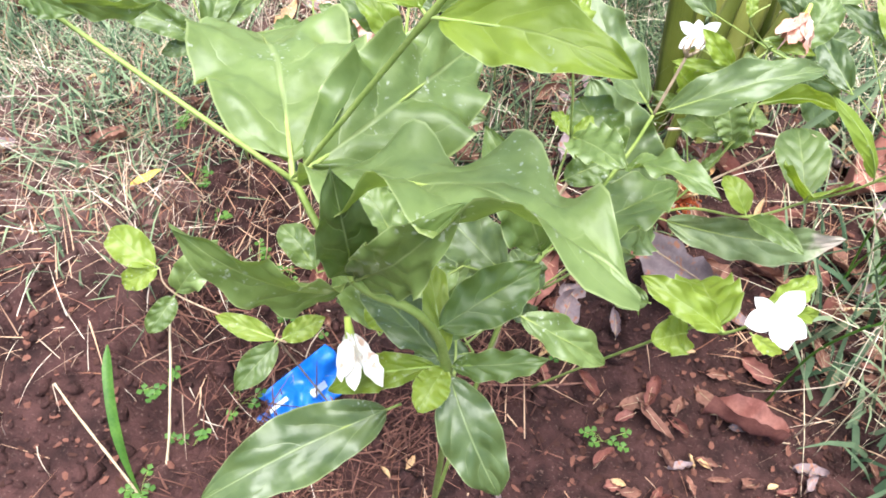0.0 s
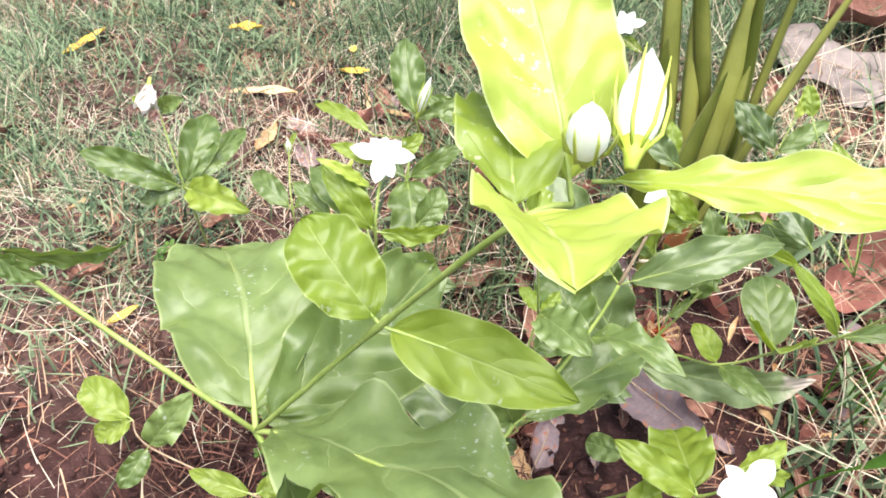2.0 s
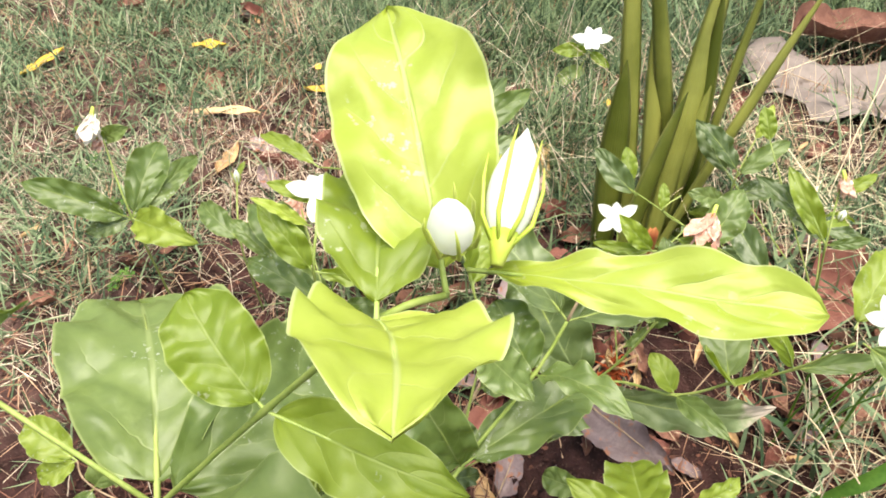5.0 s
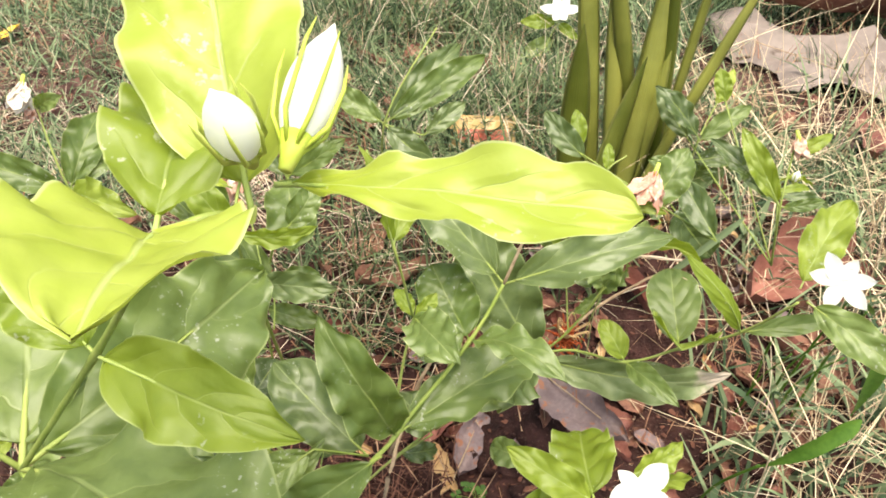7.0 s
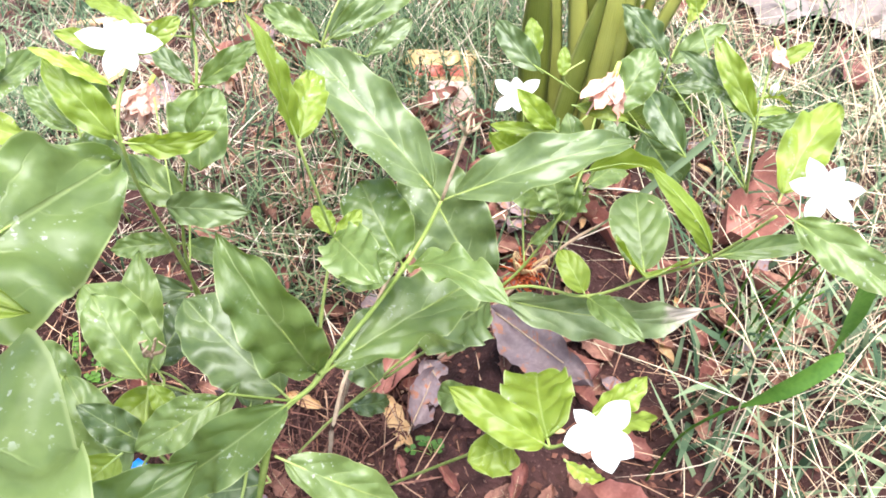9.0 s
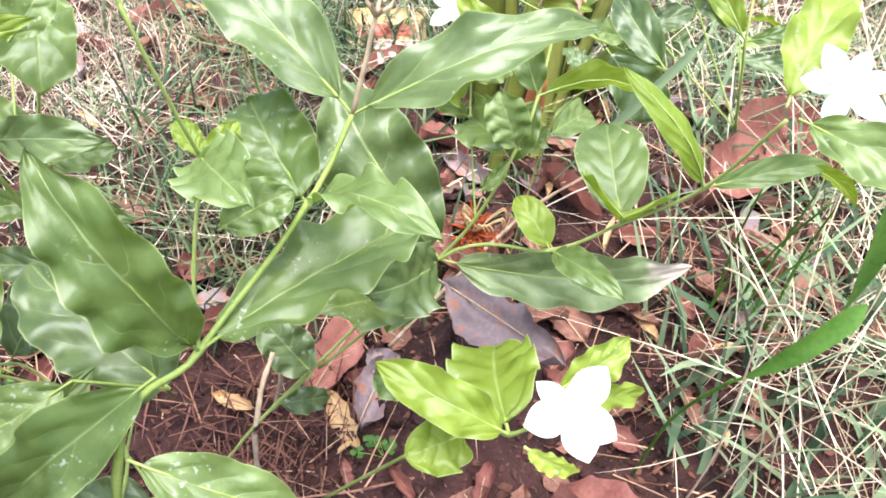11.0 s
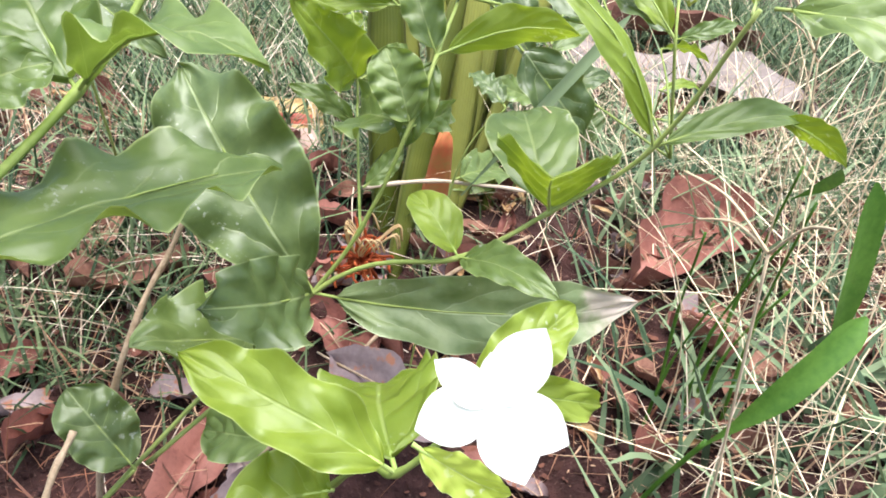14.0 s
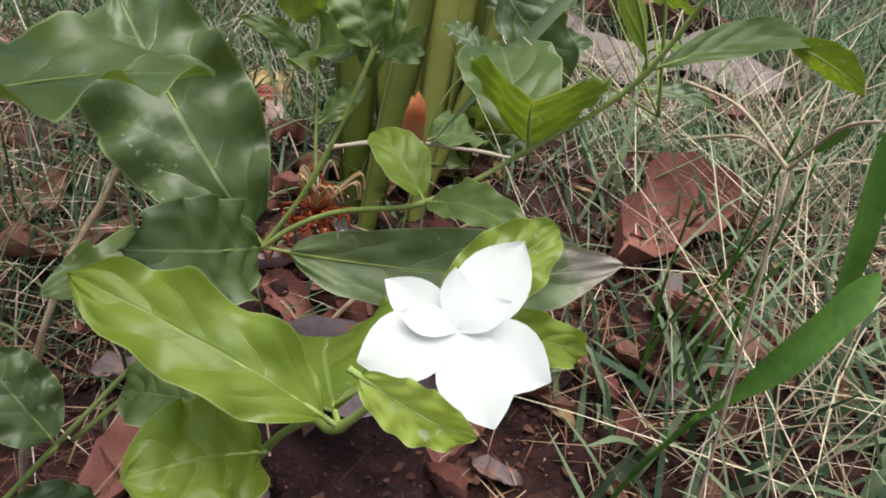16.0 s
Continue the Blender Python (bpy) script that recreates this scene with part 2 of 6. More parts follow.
M_DRY_GREY = plain_material("dry_leaf_grey", (0.17, 0.115, 0.12), (0.36, 0.27, 0.28), 50.0, 0.6, 0.4, 0.001, 0.35, (0.36, 0.15, 0.09))
M_SLAB = plain_material("dry_leaf_ashen", (0.15, 0.115, 0.105), (0.29, 0.235, 0.215), 14.0, 0.7, 0.5, 0.002, 0.3, (0.10, 0.07, 0.06))
M_DRY_TAN = plain_material("dry_leaf_tan", (0.48, 0.28, 0.13), (0.72, 0.50, 0.28), 60.0, 0.7, 0.4, 0.001, 0.25)
M_YELLOW = plain_material("yellow_leaf", (0.72, 0.45, 0.04), (0.85, 0.62, 0.12), 60.0, 0.6, 0.3, 0.001, 0.3)
M_BLUE = plain_material("blue_plastic", (0.006, 0.12, 0.60), (0.03, 0.26, 0.82), 50.0, 0.28, 0.5, 0.002, 0.6)
M_WHITE = plain_material("white_print", (0.70, 0.76, 0.85), (0.85, 0.88, 0.92), 60.0, 0.4, 0.2, 0.001)
M_PACK_Y = plain_material("yellow_plastic", (0.50, 0.28, 0.09), (0.64, 0.42, 0.18), 40.0, 0.35, 0.5, 0.002, 0.5)
M_PACK_R = plain_material("red_print", (0.42, 0.07, 0.04), (0.60, 0.16, 0.10), 40.0, 0.4, 0.3, 0.002, 0.5)
M_PACK_P = plain_material("pink_plastic", (0.50, 0.28, 0.24), (0.66, 0.48, 0.42), 40.0, 0.35, 0.5, 0.002, 0.5)


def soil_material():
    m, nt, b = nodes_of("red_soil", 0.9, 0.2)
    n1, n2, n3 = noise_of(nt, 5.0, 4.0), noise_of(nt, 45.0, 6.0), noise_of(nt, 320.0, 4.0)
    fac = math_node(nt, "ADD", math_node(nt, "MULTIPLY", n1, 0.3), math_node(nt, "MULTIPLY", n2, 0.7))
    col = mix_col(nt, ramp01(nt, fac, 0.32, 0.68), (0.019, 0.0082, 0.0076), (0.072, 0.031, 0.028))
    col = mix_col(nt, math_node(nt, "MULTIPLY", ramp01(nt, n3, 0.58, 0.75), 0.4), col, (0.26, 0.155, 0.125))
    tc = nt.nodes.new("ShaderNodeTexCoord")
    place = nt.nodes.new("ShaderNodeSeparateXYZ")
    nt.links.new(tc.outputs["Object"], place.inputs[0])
    # Higher ground paler: dusty soil, and the sunlight on the bank painted in.
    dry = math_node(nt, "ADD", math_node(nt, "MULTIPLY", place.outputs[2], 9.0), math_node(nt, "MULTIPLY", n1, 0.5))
    dusty_lit = mix_col(nt, ramp01(nt, n2, 0.3, 0.7), (0.050, 0.025, 0.022), (0.175, 0.098, 0.085))
    # Below it the darker tone holds damp soil and bush shade together.
    col = mix_col(nt, ramp01(nt, dry, 0.95, 1.35), col, dusty_lit)
    nt.links.new(col, b.inputs["Base Color"])
    vor = add_node(nt, "ShaderNodeTexVoronoi", Scale=38.0)
    nt.links.new(tc.outputs["Object"], vor.inputs["Vector"])
    h = math_node(nt, "ADD", math_node(nt, "MULTIPLY", n2, 1.0), math_node(nt, "MULTIPLY", n3, 0.35))
    h = math_node(nt, "SUBTRACT", h, math_node(nt, "MULTIPLY", vor.outputs["Distance"], 0.8))
    bump_to(nt, b, h, 0.9, 0.008)
    return m


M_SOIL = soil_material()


# ---- helpers for building ----
def smooth(x, lo, hi):
    k = min(1.0, max(0.0, (x - lo) / (hi - lo)))
    return k * k * (3 - 2 * k)


def ground_z(x, y):
    """Height of the soil: a planted hollow with the lawn standing higher on the left and behind."""
    edge = -0.24 + 0.05 * math.sin(7 * y + 1.0)
    lawn = 0.105 * (1 - smooth(x, edge - 0.12, edge)) * (0.15 + 0.85 * smooth(y, 0.08, 0.34))
    back = 0.088 * smooth(y + 0.15 * abs(x - 0.1), 0.42, 0.66)
    right = 0.075 * smooth(x + 0.4 * (y - 0.4), 0.17, 0.36)
    heap = 0.085 * math.exp(-((x - 0.09) ** 2 + (y - 0.375) ** 2) / 0.0026)
    clods = 0.013 * noise.noise((x * 9, y * 9, 0.3)) + 0.010 * noise.noise((x * 28, y * 28, 4.0)) + 0.005 * noise.noise((x * 62, y * 62, 8.0))
    return max(lawn, back, right, heap) + clods * (1.0 if abs(x) < 2 and abs(y) < 3 else 0.3)


def mesh_object(name, verts, faces, mats, parent=None, uvs=None, face_mats=None, shade=True):
    me = bpy.data.meshes.new(name)
    me.from_pydata([tuple(p) for p in verts], [], faces)
    for m in mats:
        me.materials.append(m)
    if uvs is not None:
        layer = me.uv_layers.new(name="UVMap")
        flat = [c for f in faces for i in f for c in uvs[i]]
        layer.data.foreach_set("uv", flat)
    if face_mats is not None:
        me.polygons.foreach_set("material_index", face_mats)
    if shade:
        me.polygons.foreach_set("use_smooth", [True] * len(me.polygons))
    me.update()
    ob = new(name, me)
    if parent is not None:
        ob.parent = parent
        ob.matrix_parent_inverse = (Matrix.Translation(parent.location) if parent.parent is None else Matrix.Identity(4)).inverted()
    return ob


def thing(name, at, label, category, group="", kind=""):
    e = new(name)
    e.location = at
    e.empty_display_size = 0.02
    return tagged(e, label, category, group, kind)


def frame_of(axis, hint=(0, 0, 1)):
    a = Vector(axis).normalized()
    h = Vector(hint)
    s = a.cross(h)
    if s.length < 1e-4:
        s = a.cross(Vector((1, 0.1, 0)))
    s.normalize()
    return a, s, s.cross(a)


def tube(points, radii, sides=7):
    """Rings of a tube along points; open ends are closed with a point."""
    verts, faces = [], []
    pts = [Vector(p) for p in points]
    for i, p in enumerate(pts):
        d = pts[min(i + 1, len(pts) - 1)] - pts[max(i - 1, 0)]
        _, s, w = frame_of(d, (0.13, 0.2, 1))
        for k in range(sides):
            a = 2 * math.pi * k / sides
            verts.append(p + (s * math.cos(a) + w * math.sin(a)) * radii[i])
    for i in range(len(pts) - 1):
        for k in range(sides):
            a, b = i * sides + k, i * sides + (k + 1) % sides
            faces.append((a, b, b + sides, a + sides))
    verts += [pts[0], pts[-1]]
    n = len(verts)
    for k in range(sides):
        faces.append(((k + 1) % sides, k, n - 2))
        faces.append((len(pts) * sides - sides + k, len(pts) * sides - sides + (k + 1) % sides, n - 1))
    return verts, faces


def glide(points, steps=8):
    """A smooth line through points."""
    p = [Vector(q) for q in points]
    if len(p) == 2:
        return [p[0].lerp(p[1], i / steps) for i in range(steps + 1)]
    out = []
    for i in range(len(p) - 1):
        a, b, c, d = p[max(i - 1, 0)], p[i], p[i + 1], p[min(i + 2, len(p) - 1)]
        for k in range(steps):
            t = k / steps
            out.append(0.5 * (2 * b + (c - a) * t + (2 * a - 5 * b + 4 * c - d) * t * t + (3 * b - a - 3 * c + d) * t ** 3))
    out.append(p[-1])
    return out


def stem(plant, points, r0, r1, mat):
    """A tapered stem through its nodes, a little swollen at each node."""
    line = glide(points, 8)
    n = len(line)
    r0, r1 = r0 * 0.62, r1 * 0.68
    radii = []
    for i in range(n):
        r = r0 + (r1 - r0) * i / (n - 1)
        if i % 8 == 0 and 0 < i < n - 1:
            r *= 1.35
        radii.append(r)
    for i in range(1, n - 1):
        line[i] = line[i] + Vector((noise.noise(line[i] * 60), noise.noise(line[i] * 60 + Vector((5, 5, 5))), 0)) * r1 * 0.5
    verts, faces = tube(line, radii)
    return mesh_object("stem", verts, faces, [mat], plant)


LEAF_COUNT = [0]


def leaf(plant, base, tip, normal, width, curl, fold, mat, late=0.0, calm=1.0):
    """An ovate leaf from base to tip: arched, folded along its midrib, with a wavy margin and a short stalk."""
    LEAF_COUNT[0] += 1
    rng = random.Random(LEAF_COUNT[0] * 7 + 3)
    base, tip = Vector(base), Vector(tip)
    axis = tip - base
    length = axis.length
    ax = axis / length
    nrm = Vector(normal)
    nrm = (nrm - ax * nrm.dot(ax)).normalized()
    side = ax.cross(nrm)
    nv, nu = 34, 14
    ph, wav, twist = rng.uniform(0, 6.28), rng.uniform(0.07, 0.14), rng.uniform(-0.3, 0.3)
    waves, nod = rng.uniform(2.6, 4.6), rng.uniform(0.02, 0.10)
    skew = rng.uniform(-0.035, 0.035)
    verts, uvs, faces, fm = [], [], [], []
    stalk = 0.07
    oval = smooth(width / length, 0.5, 0.85)
    seed = LEAF_COUNT[0]
    rough = calm * (0.35 + 0.65 * smooth(length, 0.03, 0.075))
    wav, twist = wav * calm, twist * calm

    def rib(v):
        s = max(0.0, (v - stalk) / (1 - stalk))
        arch = (4 * v * (1 - v) * curl + 0.05 * math.sin(5 * v + ph) * v * (1 - v) - nod * s ** 5) * length
        return base + axis * v + nrm * arch + side * (skew * math.sin(math.pi * v) * length)

    for j in range(nv + 1):
        s = j / nv
        v = stalk + (1 - stalk) * s
        prof = (s ** (0.62 - 0.08 * oval + late)) * ((1 - s) ** (0.74 - 0.28 * oval - late * 0.8)) * (1.93 - 0.16 * oval) * (1 + 0.04 * math.sin(9 * s + ph))
        if s > 0.86:
            prof *= 0.76 + 0.24 * (1 - s) / 0.14
        half = 0.5 * width * prof
        mid = rib(v)
        tw = twist * (s - 0.5)
        for i in range(nu + 1):
            u = 2 * i / nu - 1
            e = abs(u)
            vein = s + 0.045 * noise.noise((s * 4 + ph, u * 1.5, seed * 0.37))
            phase = vein * 4.6 - e ** 1.5 * 1.7 + (0.37 if u > 0 else 0.0)
            puff = 0.026 * width * (math.sin(math.pi * (phase - 0.5)) ** 2 - 0.5) * min(1.0, e * 5) * (1 - e ** 4)
            lift = (fold + 0.10) * e ** 1.2 * half
            wave = width * (e ** 2.6 * wav * math.sin(waves * 6.28 * s + ph + (1.7 if u > 0 else 0) + 1.2 * noise.noise((s * 2.5, u, seed * 0.5))) + e ** 3 * 0.06 * rough * noise.noise((s * 15, u + ph, seed * 0.9))) * (0.4 + 0.6 * math.sin(math.pi * s))
            quilt = width * calm * (0.05 * noise.noise((s * 4 + ph, u * 2.0, seed * 0.7)) + 0.02 * noise.noise((s * 11, u * 5.0 + ph, seed * 0.3)))
            ragged = 1 + rough * (0.11 * noise.noise((s * 4.5, ph + u, seed * 1.3)) + 0.055 * noise.noise((s * 15, ph + u, seed * 2.3))) * e
            p = mid + side * (u * half * ragged * math.cos(tw)) + nrm * (lift + wave + quilt + puff + u * half * math.sin(tw))
            verts.append(p)
            uvs.append((0.5 + 0.5 * u, vein))
    for j in range(nv):
        for i in range(nu):
            a = j * (nu + 1) + i
            faces.append((a, a + 1, a + nu + 2, a + nu + 1))
            fm.append(0)
    rad = max(0.0006, 0.016 * width)
    line = [rib(stalk * 1.02 * k / 3) for k in range(4)]
    line += [rib(v) - nrm * rad * 0.75 for v in (0.2, 0.4, 0.6, 0.8)]
    tv, tf = tube(line, [rad * 1.2, rad, rad, rad, rad * 0.8, rad * 0.65, rad * 0.45, rad * 0.25], 5)
    o = len(verts)
    verts += tv
    uvs += [(0.5, 0.5)] * len(tv)
    faces += [tuple(k + o for k in f) for f in tf]
    fm += [1] * len(tf)
    return mesh_object("leaf", verts, faces, [mat, M_RIB if mat in (M_LEAF_Y, M_LEAF_Y2) else M_STEM], plant, uvs, fm)


def petal_shape(length, width, cup, seed):
    rng = random.Random(seed)
    nv, nu = 9, 6
    verts, uvs, faces = [], [], []
    ph = rng.uniform(0, 6.28)
    for j in range(nv + 1):
        s = j / nv
        prof = (0.30 + 0.70 * math.sin(min(1.0, s / 0.5) * math.pi / 2)) * (1 - max(0.0, (s - 0.50) / 0.50) ** 2.2)
        half = max(0.02, prof) * width * 0.5
        for i in range(nu + 1):
            u = 2 * i / nu - 1
            z = cup * length * (s * s * 0.5 + u * u * 0.22 * math.sin(math.pi * s)) + 0.02 * length * math.sin(5 * s + 2 * u + ph)
            verts.append((s * length, u * half, z))
            uvs.append((0.5 + 0.5 * u, s))
    for j in range(nv):
        for i in range(nu):
            a = j * (nu + 1) + i
            faces.append((a, a + nu + 1, a + nu + 2, a + 1))
    return verts, faces, uvs


def placed(verts, centre, x, y, z):
    return [Vector(centre) + x * p[0] + y * p[1] + z * p[2] for p in verts]


def flower(plant, centre, normal, size, angles, lengths, broad=0.50):
    """An open star-shaped jasmine flower: broad outer petals, a few inner ones, a pale tube and a green calyx behind."""
    c, n = Vector(centre), Vector(normal).normalized()
    x = Vector((1, 0, 0))
    x = (x - n * x.dot(n)).normalized()
    y = n.cross(x)
    line = [c - n * 0.012 - Vector((0, 0, 0.004)), c - n * 0.008, c - n * 0.003, c + n * 0.0006]
    tv, tf = tube(line, [0.0013, 0.0011, 0.0015, 0.0024], 8)
    f = mesh_object("flower", tv, tf, [M_PETAL], plant)
    f["label"] = "open white double jasmine flower"
    rng = random.Random(int(abs(c.x) * 9999))
    for k, (a, ln) in enumerate(zip(angles, lengths)):
        d = radians(a)
        px = (x * math.cos(d) + y * math.sin(d)).normalized()
        py = n.cross(px)
        tilt = rng.uniform(-0.05, 0.22)
        pz = (n * math.cos(tilt) - px * math.sin(tilt)).normalized()
        px = py.cross(pz)
        pv, pf, pu = petal_shape(size * ln, size * (broad if ln > 0.85 else 0.45), 0.12, k + 1)
        mesh_object("petal", placed(pv, c + n * 0.0004 * k, px, py, pz), pf, [M_PETAL], f, pu)
    for k in range(3):
        d = radians(angles[k % len(angles)] + 25 + 13 * k)
        px = (x * math.cos(d) + y * math.sin(d)).normalized()
        py = n.cross(px)
        tilt = 0.28
        pz = (n * math.cos(tilt) - px * math.sin(tilt)).normalized()
        px = py.cross(pz)
        pv, pf, pu = petal_shape(size * 0.55, size * 0.30, 0.1, k + 20)
        mesh_object("inner_petal", placed(pv, c + n * 0.002, px, py, pz), pf, [M_PETAL], f, pu)
    cv, cf = [], []
    for k in range(6):
        d = 2 * math.pi * k / 6
        out = x * math.cos(d) + y * math.sin(d)
        v2, f2 = tube([c - n * 0.011 + out * 0.0008, c - n * 0.007 + out * 0.003, c - n * 0.001 + out * 0.0045], [0.0006, 0.0005, 0.0002], 4)
        o = len(cv)
        cv += v2
        cf += [tuple(i + o for i in q) for q in f2]
    mesh_object("calyx", cv, cf, [M_CALYX], f)


def withered(plant, centre, droop, size, mat, count):
    """A spent flower: crumpled petals hanging in one direction."""
    c, d = Vector(centre), Vector(droop).normalized()
    rng = random.Random(int(abs(c.y) * 9973) + count)
    _, s, w = frame_of(d, (0.3, 0.2, 1))
    tv, tf = tube([c - d * 0.006, c - d * 0.002, c + d * 0.003], [0.0012, 0.0016, 0.0022], 7)
    f = mesh_object("withered_flower", tv, tf, [M_CALYX], plant)
    f["label"] = "spent jasmine flower with crumpled petals"
    for k in range(count):
        a = 2 * math.pi * k / count + rng.uniform(-0.3, 0.3)
        out = s * math.cos(a) + w * math.sin(a)
        spread = rng.uniform(0.25, 0.75)
        px = (d + out * spread).normalized()
        pz = (out - px * out.dot(px)).normalized()
        py = pz.cross(px)
        ln = size * rng.uniform(0.75, 1.15)
        pv, pf, pu = petal_shape(ln, size * rng.uniform(0.30, 0.5), rng.uniform(-0.4, 0.3), k + count * 31)
        crumple = []
        for p in pv:
            q = Vector(p)
            q.z += ln * 0.10 * noise.noise(Vector((p[0], p[1], k * 0.01)) * 320)
            q.y += ln * 0.06 * noise.noise(Vector((p[0], p[1], k * 0.01 + 7)) * 260)
            crumple.append(q)
        mesh_object("petal", placed(crumple, c, px, py, pz), pf, [mat], f, pu)


def bud(plant, base, tip, width):
    """A plump white bud, pointed, held by thin curved sepals."""
    b, t = Vector(base), Vector(tip)
    ax = t - b
    _, s, w = frame_of(ax, (0.2, 0.3, 1))
    line, radii = [], []
    for i in range(13):
        k = i / 12
        line.append(b + ax * (0.18 + 0.82 * k))
        radii.append(max(0.0002, 0.56 * width * (math.sin(math.pi * min(1.0, k * 0.93 + 0.10)) ** 0.75) * (1 - 0.15 * k)))
    tv, tf = tube(line, radii, 12)
    o = mesh_object("flower_bud", tv, tf, [M_PETAL], plant)
    o["label"] = "closed plump white jasmine bud"
    cv, cf = tube([b, b + ax * 0.1, b + ax * 0.22], [width * 0.13, width * 0.2, width * 0.34], 8)
    for k in range(7):
        a = 2 * math.pi * k / 7 + 0.3
        out = s * math.cos(a) + w * math.sin(a)
        r = 0.5 * width
        v2, f2 = tube([b + ax * 0.15 + out * r * 0.4, b + ax * 0.3 + out * r * 1.05, b + ax * (0.55 + 0.1 * (k % 3)) + out * r * (1.2 + 0.15 * (k % 2)), b + ax * (0.72 + 0.1 * (k % 3)) + out * r * (1.05 + 0.35 * (k % 2))], [0.0005, 0.0005, 0.0004, 0.0001], 5)
        o2 = len(cv)
        cv += v2
        cf += [tuple(i + o2 for i in q) for q in f2]
    mesh_object("calyx", cv, cf, [M_CALYX], o)


def calyx_fork(plant, base, direction):
    """What is left where a flower fell: a bare calyx of curved tan prongs."""
    b = Vector(base)
    d, s, w = frame_of(direction, (0.2, 0.3, 1))
    cv, cf = [], []
    for k, (a, ln) in enumerate(((0.2, 0.012), (1.9, 0.010), (3.3, 0.013), (4.6, 0.009), (5.5, 0.011))):
        out = s * math.cos(a) + w * math.sin(a)
        v2, f2 = tube([b, b + d * ln * 0.35 + out * ln * 0.35, b + d * ln * 0.8 + out * ln * 0.45, b + d * ln * 1.1 + out * ln * 0.2], [0.001, 0.0008, 0.0006, 0.0003], 6)
        o = len(cv)
        cv += v2
        cf += [tuple(i + o for i in q) for q in f2]
    mesh_object("bare_calyx", cv, cf, [M_TAN], plant)


def curled_flower(plant, centre, size):
    """A dried flower of tangled orange threads."""
    c = Vector(centre)
    rng = random.Random(5)
    cv, cf = [], []
    for k in range(60):
        a, e = rng.uniform(0, 6.28), rng.uniform(-0.9, 1.2)
        d = Vector((math.cos(a) * math.cos(e), math.sin(a) * math.cos(e), math.sin(e)))
        q = Vector((rng.uniform(-1, 1), rng.uniform(-1, 1), rng.uniform(-1, 1))) * size * 0.6
        pts = [c + d * size * 0.15, c + d * size * 0.6 + q * 0.3, c + d * size * 0.9 + q, c + d * size * 0.7 + q * 1.6]
        v2, f2 = tube(glide(pts, 3), [0.0007] * 10, 4)
        o = len(cv)
        cv += v2
        cf += [tuple(i + o for i in z) for z in f2]
    f = mesh_object("dried_flower", cv, cf, [M_ORANGE], plant)
    f["label"] = "dried orange flower of tangled threads"
    cv, cf = [], []
    for k in range(16):
        a = rng.uniform(0, 6.28)
        d = Vector((0.6 * math.cos(a), 0.6 * math.sin(a), 0.8))
        pts = [c + d * size * 0.4, c + d * size * 1.0, c + d * size * 1.9 + Vector((0.004, 0, 0.002)), c + d * size * 1.6 + Vector((0.008, 0, -0.003))]
        v2, f2 = tube(glide(pts, 4), [0.0005] * 13, 4)
        o = len(cv)
        cv += v2
        cf += [tuple(i + o for i in z) for z in f2]
    mesh_object("thread", cv, cf, [M_DRY_TAN], f)


# ---- ground ----
def spaced(lo, hi, step, far):
    inner = list(np.arange(lo, hi + step / 2, step))
    outer, d = [], step
    while d < far:
        d *= 1.5
        outer.append(d)
    return [lo - d for d in reversed(outer)] + inner + [hi + d for d in outer]


gx, gy = spaced(-0.8, 0.8, 0.008, 900.0), spaced(-0.1, 1.2, 0.008, 900.0)
gv = [(x, y, ground_z(x, y)) for y in gy for x in gx]
gf = [(j * len(gx) + i, j * len(gx) + i + 1, (j + 1) * len(gx) + i + 1, (j + 1) * len(gx) + i) for j in range(len(gy) - 1) for i in range(len(gx) - 1)]
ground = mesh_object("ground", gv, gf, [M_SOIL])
tagged(ground, "bare reddish-brown soil of a planted bed, clodded", "ground", kind="structure")

# ---- jasmine shrubs ----
tall = thing("jasmine_shrub", (-0.09, 0.05, 0.0), "tall jasmine shoot with bright young leaves and two white buds", "shrub", "jasmine shrubs")
stem(tall, [(-0.0950, 0.1500, 0.0000), (-0.0889, 0.0649, 0.3688), (-0.1223, 0.0646, 0.4154), (-0.1500, 0.0938, 0.4301)], 0.0032, 0.0019, M_STEM)
stem(tall, [(-0.1500, 0.0938, 0.4301), (-0.3243, 0.1531, 0.5002)], 0.0017, 0.0012, M_STEM)
stem(tall, [(-0.1500, 0.0938, 0.4301), (-0.1033, 0.0889, 0.5029), (-0.0713, 0.0797, 0.5546), (-0.0584, 0.0895, 0.5534)], 0.0016, 0.0012, M_STEM)
leaf(tall, (-0.1500, 0.0938, 0.4301), (-0.1942, 0.1898, 0.4313), (0.1534, 0.0582, 0.9865), 0.0790, 0.100, 0.12, M_LEAF)
leaf(tall, (-0.1500, 0.0938, 0.4301), (-0.0395, 0.0399, 0.4700), (-0.17, 0.50, 0.85), 0.0740, 0.090, 0.08, M_LEAF)
leaf(tall, (-0.1500, 0.0938, 0.4301), (-0.0958, 0.1900, 0.4293), (0.45, -0.33, 0.80), 0.0660, 0.080, 0.16, M_LEAF)
leaf(tall, (-0.1033, 0.0889, 0.5029), (-0.1297, 0.1118, 0.5198), (0.1420, -0.4785, 0.8666), 0.0285, 0.080, 0.16, M_LEAF_Y)
leaf(tall, (-0.1033, 0.0889, 0.5029), (-0.0495, 0.0678, 0.5081), (-0.3149, -0.50, 0.80), 0.0270, 0.100, 0.14, M_LEAF_Y)
leaf(tall, (-0.0713, 0.0757, 0.5586), (-0.0630, 0.0385, 0.5799), (0.05, 0.46, 0.88), 0.0385, 0.080, 0.38, M_LEAF_Y2, 0.0, 0.55)
